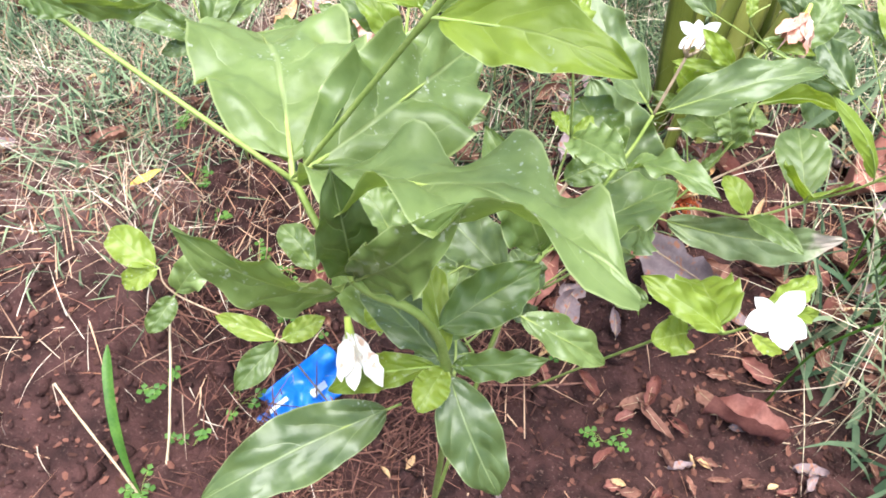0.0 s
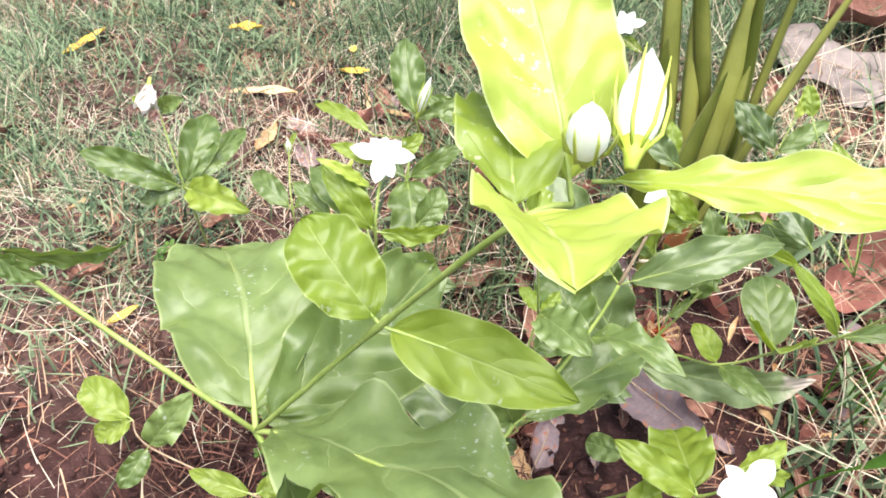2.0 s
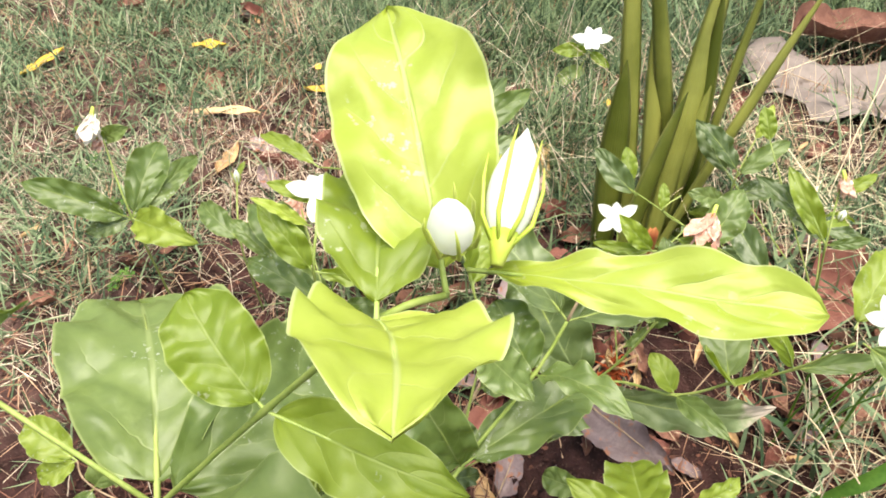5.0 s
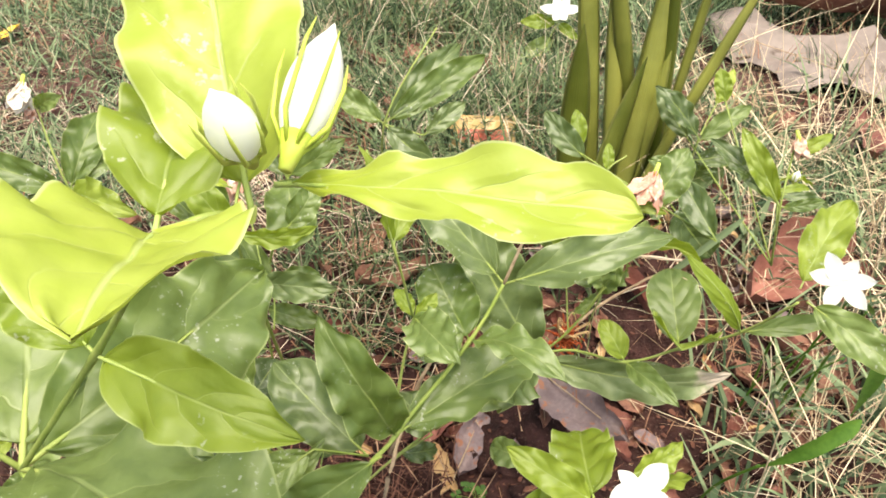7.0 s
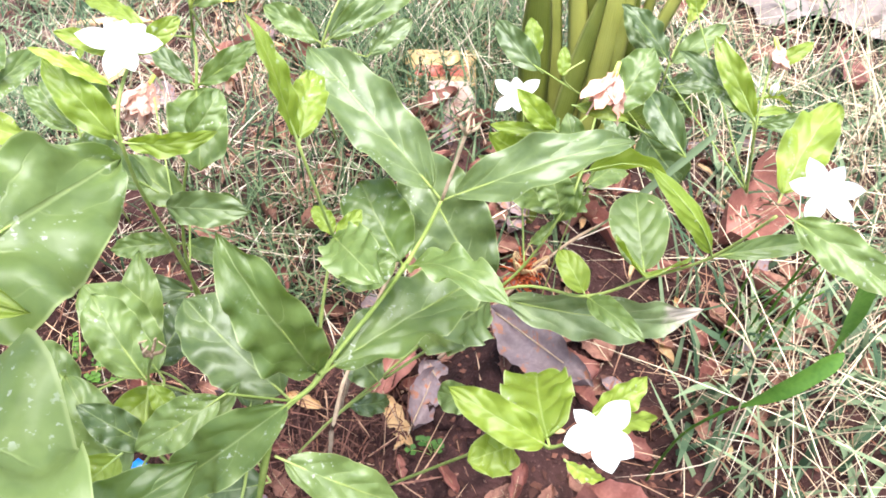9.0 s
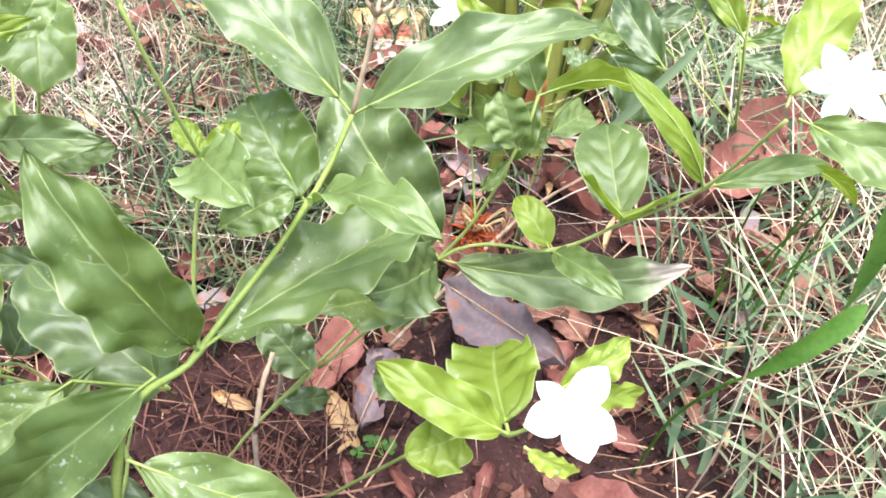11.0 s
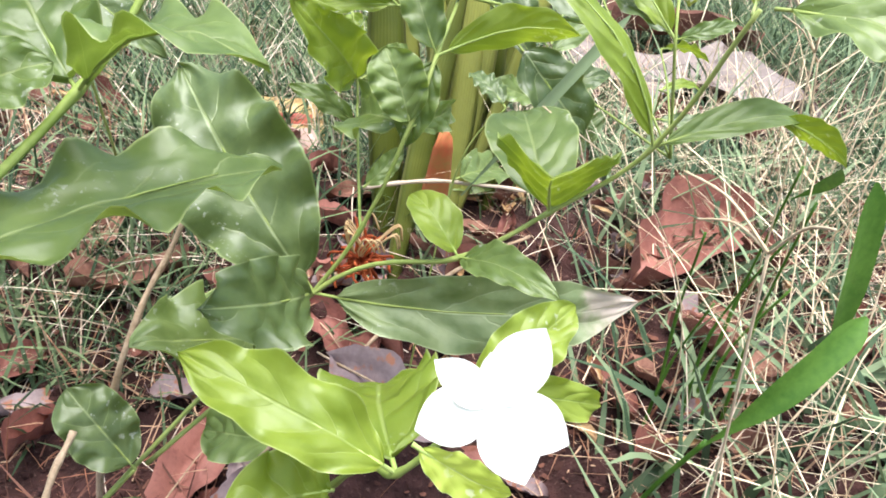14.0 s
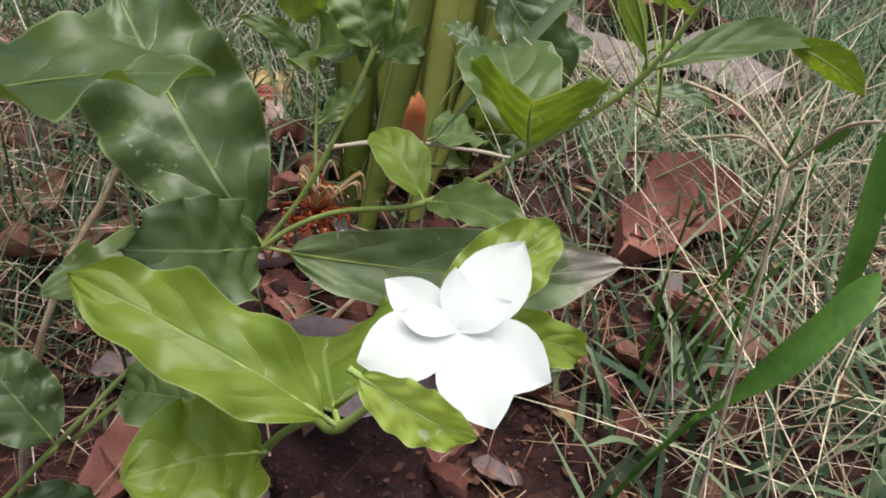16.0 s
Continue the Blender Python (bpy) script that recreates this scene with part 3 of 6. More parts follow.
leaf(tall, (-0.0713, 0.0757, 0.5586), (-0.0777, 0.1292, 0.5569), (0.0217, 0.0341, 0.9992), 0.0340, 0.080, 0.18, M_LEAF_Y)
leaf(tall, (-0.0584, 0.0895, 0.5534), (-0.0803, 0.1466, 0.5922), (-0.0459, -0.5744, 0.8173), 0.0449, 0.100, 0.12, M_LEAF_Y2, 0.0, 0.55)
leaf(tall, (-0.0544, 0.0935, 0.5574), (0.0093, 0.0749, 0.5750), (-0.3251, -0.2488, 0.9124), 0.0206, 0.050, 0.18, M_LEAF_Y2, 0.35)
leaf(tall, (-0.2518, 0.1295, 0.4722), (-0.2170, 0.1548, 0.4527), (0.4922, -0.8435, -0.2152), 0.0142, 0.100, 0.20, M_LEAF)
leaf(tall, (-0.2518, 0.1295, 0.4722), (-0.2266, 0.1170, 0.4723), (-0.4047, -0.8153, 0.4141), 0.0141, 0.100, 0.20, M_LEAF)
leaf(tall, (-0.1223, 0.0646, 0.4154), (-0.1600, 0.0305, 0.4698), (0.4516, -0.8680, -0.2066), 0.0250, 0.120, 0.25, M_LEAF)
leaf(tall, (-0.1223, 0.0646, 0.4154), (-0.1234, 0.0540, 0.4753), (0.3743, -0.9143, -0.1546), 0.0250, 0.060, 0.20, M_LEAF_DK)
leaf(tall, (-0.1223, 0.0646, 0.4154), (-0.0881, 0.0395, 0.4804), (-0.4388, -0.8914, -0.1136), 0.0270, 0.060, 0.20, M_LEAF)
leaf(tall, (-0.0889, 0.0649, 0.3688), (-0.0515, 0.0644, 0.3824), (-0.2129, -0.8025, 0.5573), 0.0167, 0.080, 0.15, M_LEAF)
leaf(tall, (-0.0889, 0.0649, 0.3688), (-0.0618, 0.0291, 0.3361), (0.1019, -0.6276, 0.7719), 0.0305, 0.060, 0.15, M_LEAF_DK)
leaf(tall, (-0.0889, 0.0649, 0.3688), (-0.0968, 0.0457, 0.3661), (0.1758, -0.2108, 0.9616), 0.0158, 0.060, 0.20, M_LEAF_Y)
leaf(tall, (-0.0889, 0.0649, 0.3688), (-0.1394, 0.0614, 0.3430), (-0.3829, -0.4437, 0.8102), 0.0193, 0.060, 0.20, M_LEAF_Y)
leaf(tall, (-0.0959, 0.0737, 0.3768), (-0.0555, 0.1038, 0.3898), (0.2187, -0.6179, 0.7552), 0.0290, 0.060, 0.20, M_LEAF)
leaf(tall, (-0.0889, 0.0649, 0.3688), (-0.1316, 0.1088, 0.3567), (-0.3104, -0.0408, 0.9497), 0.0262, 0.060, 0.20, M_LEAF_DK)
leaf(tall, (-0.0889, 0.0649, 0.3688), (-0.1045, 0.1172, 0.3752), (0.2365, -0.0486, 0.9704), 0.0165, 0.060, 0.20, M_LEAF_Y)
leaf(tall, (-0.1068, 0.0663, 0.3316), (-0.1804, 0.0164, 0.3205), (0.1535, -0.4266, 0.8913), 0.0376, 0.060, 0.15, M_LEAF_DK)
bud(tall, (-0.0574, 0.0915, 0.5634), (-0.0597, 0.0845, 0.5837), 0.0088)
bud(tall, (-0.0492, 0.0839, 0.5689), (-0.0450, 0.1122, 0.5817), 0.0098)
withered(tall, (-0.1270, 0.0680, 0.3790), (0.2, -0.5, -0.9), 0.022, M_WILT, 8)
central = thing("jasmine_shrub", (-0.10, 0.13, 0.0), "green jasmine bush with large wavy leaves and a bare tan calyx", "shrub", "jasmine shrubs")
stem(central, [(-0.1000, 0.1300, 0.0000), (-0.0647, 0.1667, 0.2614), (-0.0443, 0.2119, 0.2716), (-0.0060, 0.2568, 0.3079), (0.0108, 0.2793, 0.3354)], 0.0026, 0.0016, M_STEM)
stem(central, [(-0.0443, 0.2119, 0.2716), (-0.0443, 0.2269, 0.3016), (-0.0388, 0.2459, 0.3382)], 0.0014, 0.0011, M_STEM)
stem(central, [(-0.0388, 0.2459, 0.3382), (-0.0492, 0.2395, 0.3987), (-0.0680, 0.2826, 0.4224)], 0.0012, 0.0009, M_STEM)
stem(central, [(0.0108, 0.2793, 0.3354), (0.0200, 0.2855, 0.3739)], 0.0016, 0.0013, M_TAN)
calyx_fork(central, (0.0200, 0.2855, 0.3739), (0.0092, 0.0062, 0.0385))
leaf(central, (0.0108, 0.2793, 0.3354), (-0.0624, 0.3337, 0.3880), (0.1674, -0.5592, 0.8120), 0.0460, 0.100, 0.18, M_LEAF_DK)
leaf(central, (0.0108, 0.2793, 0.3354), (0.1032, 0.2953, 0.3726), (-0.2631, -0.4557, 0.8504), 0.0343, 0.100, 0.22, M_LEAF_DK)
leaf(central, (-0.0060, 0.2568, 0.3079), (-0.0328, 0.2934, 0.3334), (-0.0251, -0.5844, 0.8110), 0.0400, 0.060, 0.16, M_LEAF)
leaf(central, (-0.0060, 0.2568, 0.3079), (0.0444, 0.2167, 0.3354), (-0.45, 0.36, 0.82), 0.0310, 0.120, 0.22, M_LEAF)
leaf(central, (-0.0388, 0.2459, 0.3382), (-0.0137, 0.2046, 0.3573), (-0.5732, 0.0314, 0.8188), 0.0322, 0.100, 0.20, M_LEAF)
leaf(central, (-0.0443, 0.2119, 0.2716), (0.0425, 0.2842, 0.2794), (-0.0350, -0.0655, 0.9972), 0.0521, 0.070, 0.12, M_LEAF)
leaf(central, (-0.0443, 0.2119, 0.2716), (-0.0862, 0.2219, 0.3552), (0.2452, -0.9405, 0.2353), 0.0471, 0.120, 0.25, M_LEAF)
leaf(central, (-0.0615, 0.2122, 0.2442), (-0.1281, 0.2580, 0.2703), (0.0556, -0.4314, 0.9004), 0.0527, 0.060, 0.16, M_LEAF_DK)
leaf(central, (-0.0490, 0.1853, 0.2939), (-0.1189, 0.1600, 0.2355), (-0.2261, -0.7657, 0.6022), 0.0397, 0.060, 0.20, M_LEAF)
leaf(central, (-0.0587, 0.1667, 0.2714), (0.0025, 0.1606, 0.2407), (0.3641, -0.4486, 0.8162), 0.0316, 0.080, 0.20, M_LEAF)
leaf(central, (-0.0492, 0.2395, 0.3987), (-0.0469, 0.2718, 0.4142), (0.3517, -0.4243, 0.8344), 0.0197, 0.050, 0.30, M_LEAF_Y)
leaf(central, (-0.0492, 0.2395, 0.3987), (-0.0633, 0.2483, 0.4504), (0.7271, -0.6157, 0.3036), 0.0130, 0.050, 0.40, M_LEAF_Y)
leaf(central, (-0.0388, 0.2459, 0.3382), (-0.0508, 0.2609, 0.3442), (0.0427, -0.3414, 0.9389), 0.0121, 0.050, 0.30, M_LEAF_Y)
leaf(central, (-0.0388, 0.2459, 0.3382), (-0.0268, 0.2579, 0.3462), (0.2554, -0.7000, 0.6669), 0.0113, 0.050, 0.30, M_LEAF_Y)
leaf(central, (-0.0388, 0.2459, 0.3032), (-0.0108, 0.2559, 0.3162), (-0.0650, -0.7184, 0.6926), 0.0243, 0.050, 0.20, M_LEAF)
stem(central, [(-0.1287, 0.2022, 0.2187), (-0.1287, 0.2022, 0.2687), (-0.1195, 0.1990, 0.3000)], 0.0014, 0.0010, M_STEM)
calyx_fork(central, (-0.1195, 0.1990, 0.3000), (0.009, -0.003, 0.03))
leaf(central, (-0.1287, 0.2022, 0.2687), (-0.1620, 0.2350, 0.2975), (0.3229, -0.4167, 0.8497), 0.0340, 0.060, 0.14, M_LEAF)
leaf(central, (-0.1273, 0.1835, 0.2382), (-0.1596, 0.1880, 0.2684), (0.5733, -0.4528, 0.6828), 0.0244, 0.060, 0.14, M_LEAF_DK)
leaf(central, (-0.1273, 0.1835, 0.2382), (-0.0862, 0.2078, 0.2616), (0.2262, -0.8470, 0.4810), 0.0223, 0.060, 0.30, M_LEAF)
leaf(central, (-0.1153, 0.1488, 0.3017), (-0.1367, 0.1338, 0.2873), (0.0679, -0.7378, 0.6716), 0.0239, 0.060, 0.20, M_LEAF_Y)
stem(central, [(-0.0887, 0.1667, 0.1914), (-0.1273, 0.1835, 0.2382), (-0.1287, 0.2022, 0.2687)], 0.0018, 0.0014, M_STEM)
leaf(central, (-0.1287, 0.2022, 0.2687), (-0.1167, 0.1922, 0.2567), (0.3642, -0.5033, 0.7836), 0.0138, 0.060, 0.20, M_LEAF_Y)
leaf(central, (-0.1322, 0.2204, 0.2446), (-0.1810, 0.2570, 0.2763), (0.2602, -0.4109, 0.8738), 0.0426, 0.080, 0.15, M_LEAF)
leaf(central, (-0.1382, 0.1692, 0.2248), (-0.1768, 0.2100, 0.2607), (0.3908, -0.3717, 0.8421), 0.0367, 0.080, 0.15, M_LEAF)
leaf(central, (-0.1280, 0.2130, 0.2515), (-0.1509, 0.1819, 0.2495), (0.4478, -0.3813, 0.8088), 0.0232, 0.080, 0.20, M_LEAF_Y)
stem(central, [(-0.1273, 0.1835, 0.2382), (-0.1382, 0.1692, 0.2248)], 0.0014, 0.0010, M_STEM)
stem(central, [(-0.1273, 0.1835, 0.2382), (-0.1322, 0.2204, 0.2446)], 0.0014, 0.0010, M_STEM)
stem(central, [(-0.0887, 0.1667, 0.1914), (-0.0950, 0.2150, 0.1850), (-0.1231, 0.2316, 0.2074), (-0.1498, 0.2279, 0.2307)], 0.0016, 0.0010, M_STEM)
stem(central, [(-0.0950, 0.2150, 0.1850), (-0.1008, 0.2407, 0.1754)], 0.0012, 0.0009, M_STEM)
stem(central, [(-0.1231, 0.2316, 0.2074), (-0.1579, 0.2534, 0.1997), (-0.1945, 0.2289, 0.2034)], 0.0012, 0.0009, M_STEM)
leaf(central, (-0.0915, 0.2028, 0.2633), (-0.1327, 0.1750, 0.2503), (0.05, -0.55, 0.83), 0.0300, 0.080, 0.25, M_LEAF)
leaf(central, (-0.1498, 0.2279, 0.2307), (-0.1809, 0.2772, 0.2485), (0.25, -0.45, 0.85), 0.0380, 0.060, 0.20, M_LEAF)
leaf(central, (-0.1231, 0.2316, 0.2074), (-0.1803, 0.2151, 0.1909), (0.10, -0.50, 0.86), 0.0360, 0.080, 0.20, M_LEAF_DK)
leaf(central, (-0.1008, 0.2407, 0.1754), (-0.0971, 0.2965, 0.2001), (0.20, -0.50, 0.84), 0.0420, 0.060, 0.20, M_LEAF_DK)
leaf(central, (-0.1579, 0.2534, 0.1997), (-0.1402, 0.2993, 0.2153), (0.20, -0.50, 0.84), 0.0380, 0.060, 0.20, M_LEAF_DK)
leaf(central, (-0.0778, 0.1974, 0.1767), (-0.1196, 0.1911, 0.1699), (0.10, -0.45, 0.89), 0.0340, 0.060, 0.20, M_LEAF_DK)
leaf(central, (-0.1945, 0.2289, 0.2034), (-0.2258, 0.2517, 0.2238), (0.20, -0.45, 0.87), 0.0300, 0.060, 0.20, M_LEAF)
leaf(central, (-0.1498, 0.2279, 0.2307), (-0.1576, 0.2811, 0.2799), (0.30, -0.55, 0.78), 0.0300, 0.060, 0.20, M_LEAF)
stem(central, [(-0.0778, 0.1974, 0.1767), (-0.0950, 0.2150, 0.1850)], 0.0012, 0.0009, M_STEM)
stem(central, [(-0.0615, 0.2122, 0.2442), (-0.0915, 0.2028, 0.2633)], 0.0012, 0.0009, M_STEM)
trailing = thing("jasmine_shrub", (-0.10, 0.30, 0.0), "trailing jasmine shoots with white, pink and dried orange flowers", "shrub", "jasmine shrubs")
stem(trailing, [(-0.1000, 0.3000, 0.0000), (-0.0532, 0.3141, 0.0684), (0.0516, 0.3412, 0.1890), (0.1087, 0.3126, 0.2286), (0.1405, 0.3094, 0.2530), (0.1698, 0.3002, 0.2859), (0.1807, 0.2800, 0.3400)], 0.0020, 0.0012, M_STEM)
leaf(trailing, (0.0516, 0.3412, 0.1890), (-0.0132, 0.4029, 0.2696), (0.0006, -0.7939, 0.6080), 0.0746, 0.080, 0.14, M_LEAF_DK)
leaf(trailing, (0.0516, 0.3412, 0.1890), (0.0159, 0.2858, 0.2198), (0.8389, -0.2832, 0.4648), 0.0480, 0.050, 0.15, M_LEAF_DK)
leaf(trailing, (0.0516, 0.3412, 0.1890), (0.2007, 0.3278, 0.1976), (-0.1047, -0.9145, 0.3908), 0.0480, 0.060, 0.16, M_LEAF_TIP)
leaf(trailing, (0.1087, 0.3126, 0.2286), (0.0906, 0.3370, 0.2449), (0.15, -0.72, 0.68), 0.0230, 0.120, 0.20, M_LEAF_Y, 0.0, 0.4)
leaf(trailing, (0.1087, 0.3126, 0.2286), (0.1370, 0.2711, 0.2412), (-0.30, -0.45, 0.84), 0.0215, 0.100, 0.22, M_LEAF, 0.0, 0.5)
leaf(trailing, (0.1405, 0.3094, 0.2530), (0.1377, 0.3681, 0.2745), (-0.1957, -0.3455, 0.9178), 0.0440, 0.100, 0.15, M_LEAF, 0.0, 0.35)
leaf(trailing, (0.1405, 0.3094, 0.2530), (0.1328, 0.2905, 0.2790), (0.31, 0.91, 0.34), 0.0500, 0.060, 0.60, M_LEAF_Y, 0.0, 0.4)
leaf(trailing, (0.1698, 0.3002, 0.2859), (0.1186, 0.3114, 0.3417), (-0.4359, 0.7164, -0.5447), 0.0185, -0.160, 0.20, M_LEAF_Y, 0.0, 0.5)
leaf(trailing, (0.1698, 0.3002, 0.2859), (0.2270, 0.3033, 0.3020), (-0.0589, -0.5718, 0.8183), 0.0170, 0.120, 0.25, M_LEAF, 0.0, 0.5)
leaf(trailing, (0.2137, 0.3037, 0.2992), (0.2369, 0.2881, 0.2904), (0.10, 0.85, 0.52), 0.0165, 0.100, 0.15, M_LEAF_Y, 0.0, 0.4)
stem(trailing, [(0.1105, 0.4096, 0.3081), (0.1270, 0.4180, 0.3040), (0.1444, 0.4225, 0.2850)], 0.0010, 0.0008, M_STEM)
leaf(trailing, (0.1444, 0.4225, 0.2850), (0.1854, 0.4122, 0.2440), (-0.15, -0.75, 0.62), 0.0390, 0.060, 0.14, M_LEAF_DK)
stem(trailing, [(0.1160, 0.4700, ground_z(0.116, 0.470) - 0.004), (0.1290, 0.4620, 0.1900), (0.1510, 0.4525, 0.2410)], 0.0012, 0.0008, M_STEM)
leaf(trailing, (0.1510, 0.4525, 0.2410), (0.1325, 0.4791, 0.2523), (0.20, -0.70, 0.68), 0.0200, 0.060, 0.20, M_LEAF_DK)
leaf(trailing, (0.1290, 0.4620, 0.1900), (0.1750, 0.5250, 0.1720), (-0.10, -0.68, 0.72), 0.0360, 0.060, 0.15, M_LEAF)
leaf(trailing, (0.1880, 0.2960, 0.3350), (0.2221, 0.3456, 0.3685), (-0.3113, -0.4687, 0.8267), 0.0330, 0.080, 0.20, M_LEAF_Y)
leaf(trailing, (0.1857, 0.2805, 0.3406), (0.2330, 0.2328, 0.3362), (-0.4156, -0.4832, 0.7706), 0.0283, 0.100, 0.20, M_LEAF)
leaf(trailing, (0.0375, 0.3401, 0.1560), (-0.0110, 0.2931, 0.1983), (0.6426, 0.0268, 0.7657), 0.0558, 0.080, 0.20, M_LEAF)
stem(trailing, [(-0.0232, 0.3241, 0.0984), (0.0375, 0.3401, 0.1560)], 0.0020, 0.0015, M_STEM)
leaf(trailing, (-0.0255, 0.3147, 0.1050), (-0.0552, 0.3294, 0.1401), (0.3476, -0.7235, 0.5964), 0.0362, 0.050, 0.15, M_LEAF_DK)
stem(trailing, [(-0.0532, 0.3141, 0.0684), (-0.0255, 0.3147, 0.1050)], 0.0015, 0.0012, M_STEM)
leaf(trailing, (-0.0532, 0.3141, 0.0684), (-0.0182, 0.3341, 0.0484), (0.6201, -0.4273, 0.6579), 0.0248, 0.050, 0.15, M_LEAF_DK)
stem(trailing, [(0.0516, 0.3412, 0.1890), (0.0707, 0.3415, 0.2226), (0.0878, 0.3438, 0.2699), (0.0966, 0.3555, 0.2957), (0.1105, 0.4096, 0.3081), (0.0996, 0.3451, 0.3448)], 0.0017, 0.0010, M_STEM)
leaf(trailing, (0.0878, 0.3438, 0.2699), (0.0677, 0.4066, 0.2468), (-0.7847, -0.0242, 0.6194), 0.0384, 0.100, 0.30, M_LEAF)
leaf(trailing, (0.0878, 0.3438, 0.2699), (0.1089, 0.3706, 0.2708), (0.7740, -0.6164, 0.1450), 0.0170, 0.100, 0.30, M_LEAF)
leaf(trailing, (0.0878, 0.3438, 0.2699), (0.0758, 0.3538, 0.2979), (-0.0668, -0.9484, 0.3101), 0.0256, 0.060, 0.30, M_LEAF)
leaf(trailing, (0.0966, 0.3555, 0.2957), (0.1451, 0.3287, 0.3173), (0.30, 0.95, 0.25), 0.0225, 0.160, 0.25, M_LEAF_Y, 0.0, 0.5)
leaf(trailing, (0.0966, 0.3555, 0.2957), (0.0846, 0.3755, 0.3257), (-0.0384, -0.8385, 0.5436), 0.0228, 0.060, 0.25, M_LEAF)
leaf(trailing, (0.0966, 0.3555, 0.2957), (0.0866, 0.3455, 0.2607), (-0.2824, -0.8980, 0.3373), 0.0226, 0.060, 0.25, M_LEAF)
stem(trailing, [(0.0707, 0.3415, 0.2226), (0.0682, 0.4049, 0.2442), (0.0673, 0.4161, 0.2625), (0.0633, 0.4261, 0.2925)], 0.0011, 0.0008, M_STEM)
leaf(trailing, (0.0673, 0.4161, 0.2625), (0.0418, 0.3688, 0.3087), (0.7687, -0.6082, -0.1979), 0.0355, 0.080, 0.20, M_LEAF_Y)
leaf(trailing, (0.0673, 0.4161, 0.2625), (0.0952, 0.4438, 0.2709), (0.5770, -0.7051, 0.4122), 0.0241, 0.080, 0.20, M_LEAF)
leaf(trailing, (0.0682, 0.4049, 0.2442), (0.0356, 0.4054, 0.2623), (0.2941, -0.7778, 0.5554), 0.0149, 0.080, 0.20, M_LEAF)
leaf(trailing, (0.0707, 0.3415, 0.2426), (0.0867, 0.3515, 0.2576), (0.1679, -0.8935, 0.4166), 0.0121, 0.080, 0.20, M_LEAF)
curled_flower(trailing, (0.0723, 0.3533, 0.1998), 0.0105)
flower(trailing, (0.2045, 0.2907, 0.3499), (-0.4675, -0.6739, 0.5722), 0.0190, (118, 60, 5, -45, -110, 170), (1, 0.8, 0.95, 1.1, 0.95, 0.9))
flower(trailing, (0.0551, 0.4021, 0.3165), (-0.0790, -0.5930, 0.8013), 0.0175, (150, 95, 35, -30, -80, -140), (1, 0.7, 1, 0.8, 0.7, 1))
withered(trailing, (0.0994, 0.3480, 0.3735), (-0.2000, -0.5000, -0.6000), 0.026, M_PINK, 13)
stem(trailing, [(0.1105, 0.4096, 0.3081), (0.0813, 0.3791, 0.3081), (0.0531, 0.4061, 0.3105)], 0.0010, 0.0008, M_STEM)
stem(trailing, [(0.1105, 0.4096, 0.3081), (0.0778, 0.3769, 0.3478), (0.0894, 0.3857, 0.3562)], 0.0009, 0.0007, M_STEM)
leaf(trailing, (0.0996, 0.3451, 0.3448), (0.1244, 0.3756, 0.3743), (-0.1109, -0.6422, 0.7585), 0.0305, 0.060, 0.15, M_LEAF)
leaf(trailing, (0.0787, 0.3415, 0.3553), (0.1080, 0.3288, 0.3569), (-0.3457, -0.7206, 0.6011), 0.0112, 0.080, 0.20, M_LEAF_Y)
leaf(trailing, (0.0813, 0.3791, 0.3081), (0.0528, 0.3888, 0.3314), (0.0716, -0.8860, 0.4580), 0.0191, 0.100, 0.20, M_LEAF_Y)
leaf(trailing, (0.0750, 0.4390, 0.3104), (0.0398, 0.4645, 0.3350), (-0.1640, -0.7926, 0.5872), 0.0250, 0.060, 0.20, M_LEAF_DK)
leaf(trailing, (0.0813, 0.3791, 0.3081), (0.0386, 0.3882, 0.3031), (-0.2338, -0.7503, 0.6184), 0.0123, 0.060, 0.20, M_LEAF_Y)
leaf(trailing, (0.0778, 0.3769, 0.3478), (0.0771, 0.3914, 0.3618), (-0.1738, -0.6884, 0.7042), 0.0101, 0.060, 0.20, M_LEAF_Y)
leaf(trailing, (0.0685, 0.4431, 0.3143), (0.0641, 0.4669, 0.3374), (-0.1524, -0.7008, 0.6969), 0.0167, 0.060, 0.20, M_LEAF_Y)
stem(trailing, [(0.1105, 0.4096, 0.3081), (0.0685, 0.4431, 0.3143)], 0.0009, 0.0007, M_STEM)
stem(trailing, [(0.1105, 0.4096, 0.3081), (0.1566, 0.3557, 0.3134)], 0.0012, 0.0010, M_STEM)
leaf(trailing, (0.1566, 0.3557, 0.3134), (0.1358, 0.4016, 0.3299), (-0.4591, -0.4778, 0.7490), 0.0265, 0.060, 0.20, M_LEAF_DK)
trailing_a = thing("jasmine_shrub", (-0.02, 0.27, 0.0), "low jasmine shoot with fresh green leaves and one open white flower", "shrub", "jasmine shrubs")
stem(trailing_a, [(-0.0200, 0.2700, 0.0200), (0.0611, 0.2215, 0.2012), (0.0788, 0.2027, 0.2298), (0.0946, 0.1990, 0.2548)], 0.0018, 0.0014, M_STEM)
leaf(trailing_a, (0.0788, 0.2027, 0.2298), (0.0217, 0.2208, 0.2546), (0.1672, -0.5712, 0.8036), 0.0298, 0.100, 0.22, M_LEAF_Y)
leaf(trailing_a, (0.0788, 0.2027, 0.2298), (0.0784, 0.2728, 0.2037), (-0.2533, 0.3371, 0.9067), 0.0524, 0.060, 0.20, M_LEAF_Y)
leaf(trailing_a, (0.0629, 0.2143, 0.2097), (0.0372, 0.1962, 0.2217), (0.5782, -0.3203, 0.7504), 0.0303, 0.060, 0.25, M_LEAF_Y)
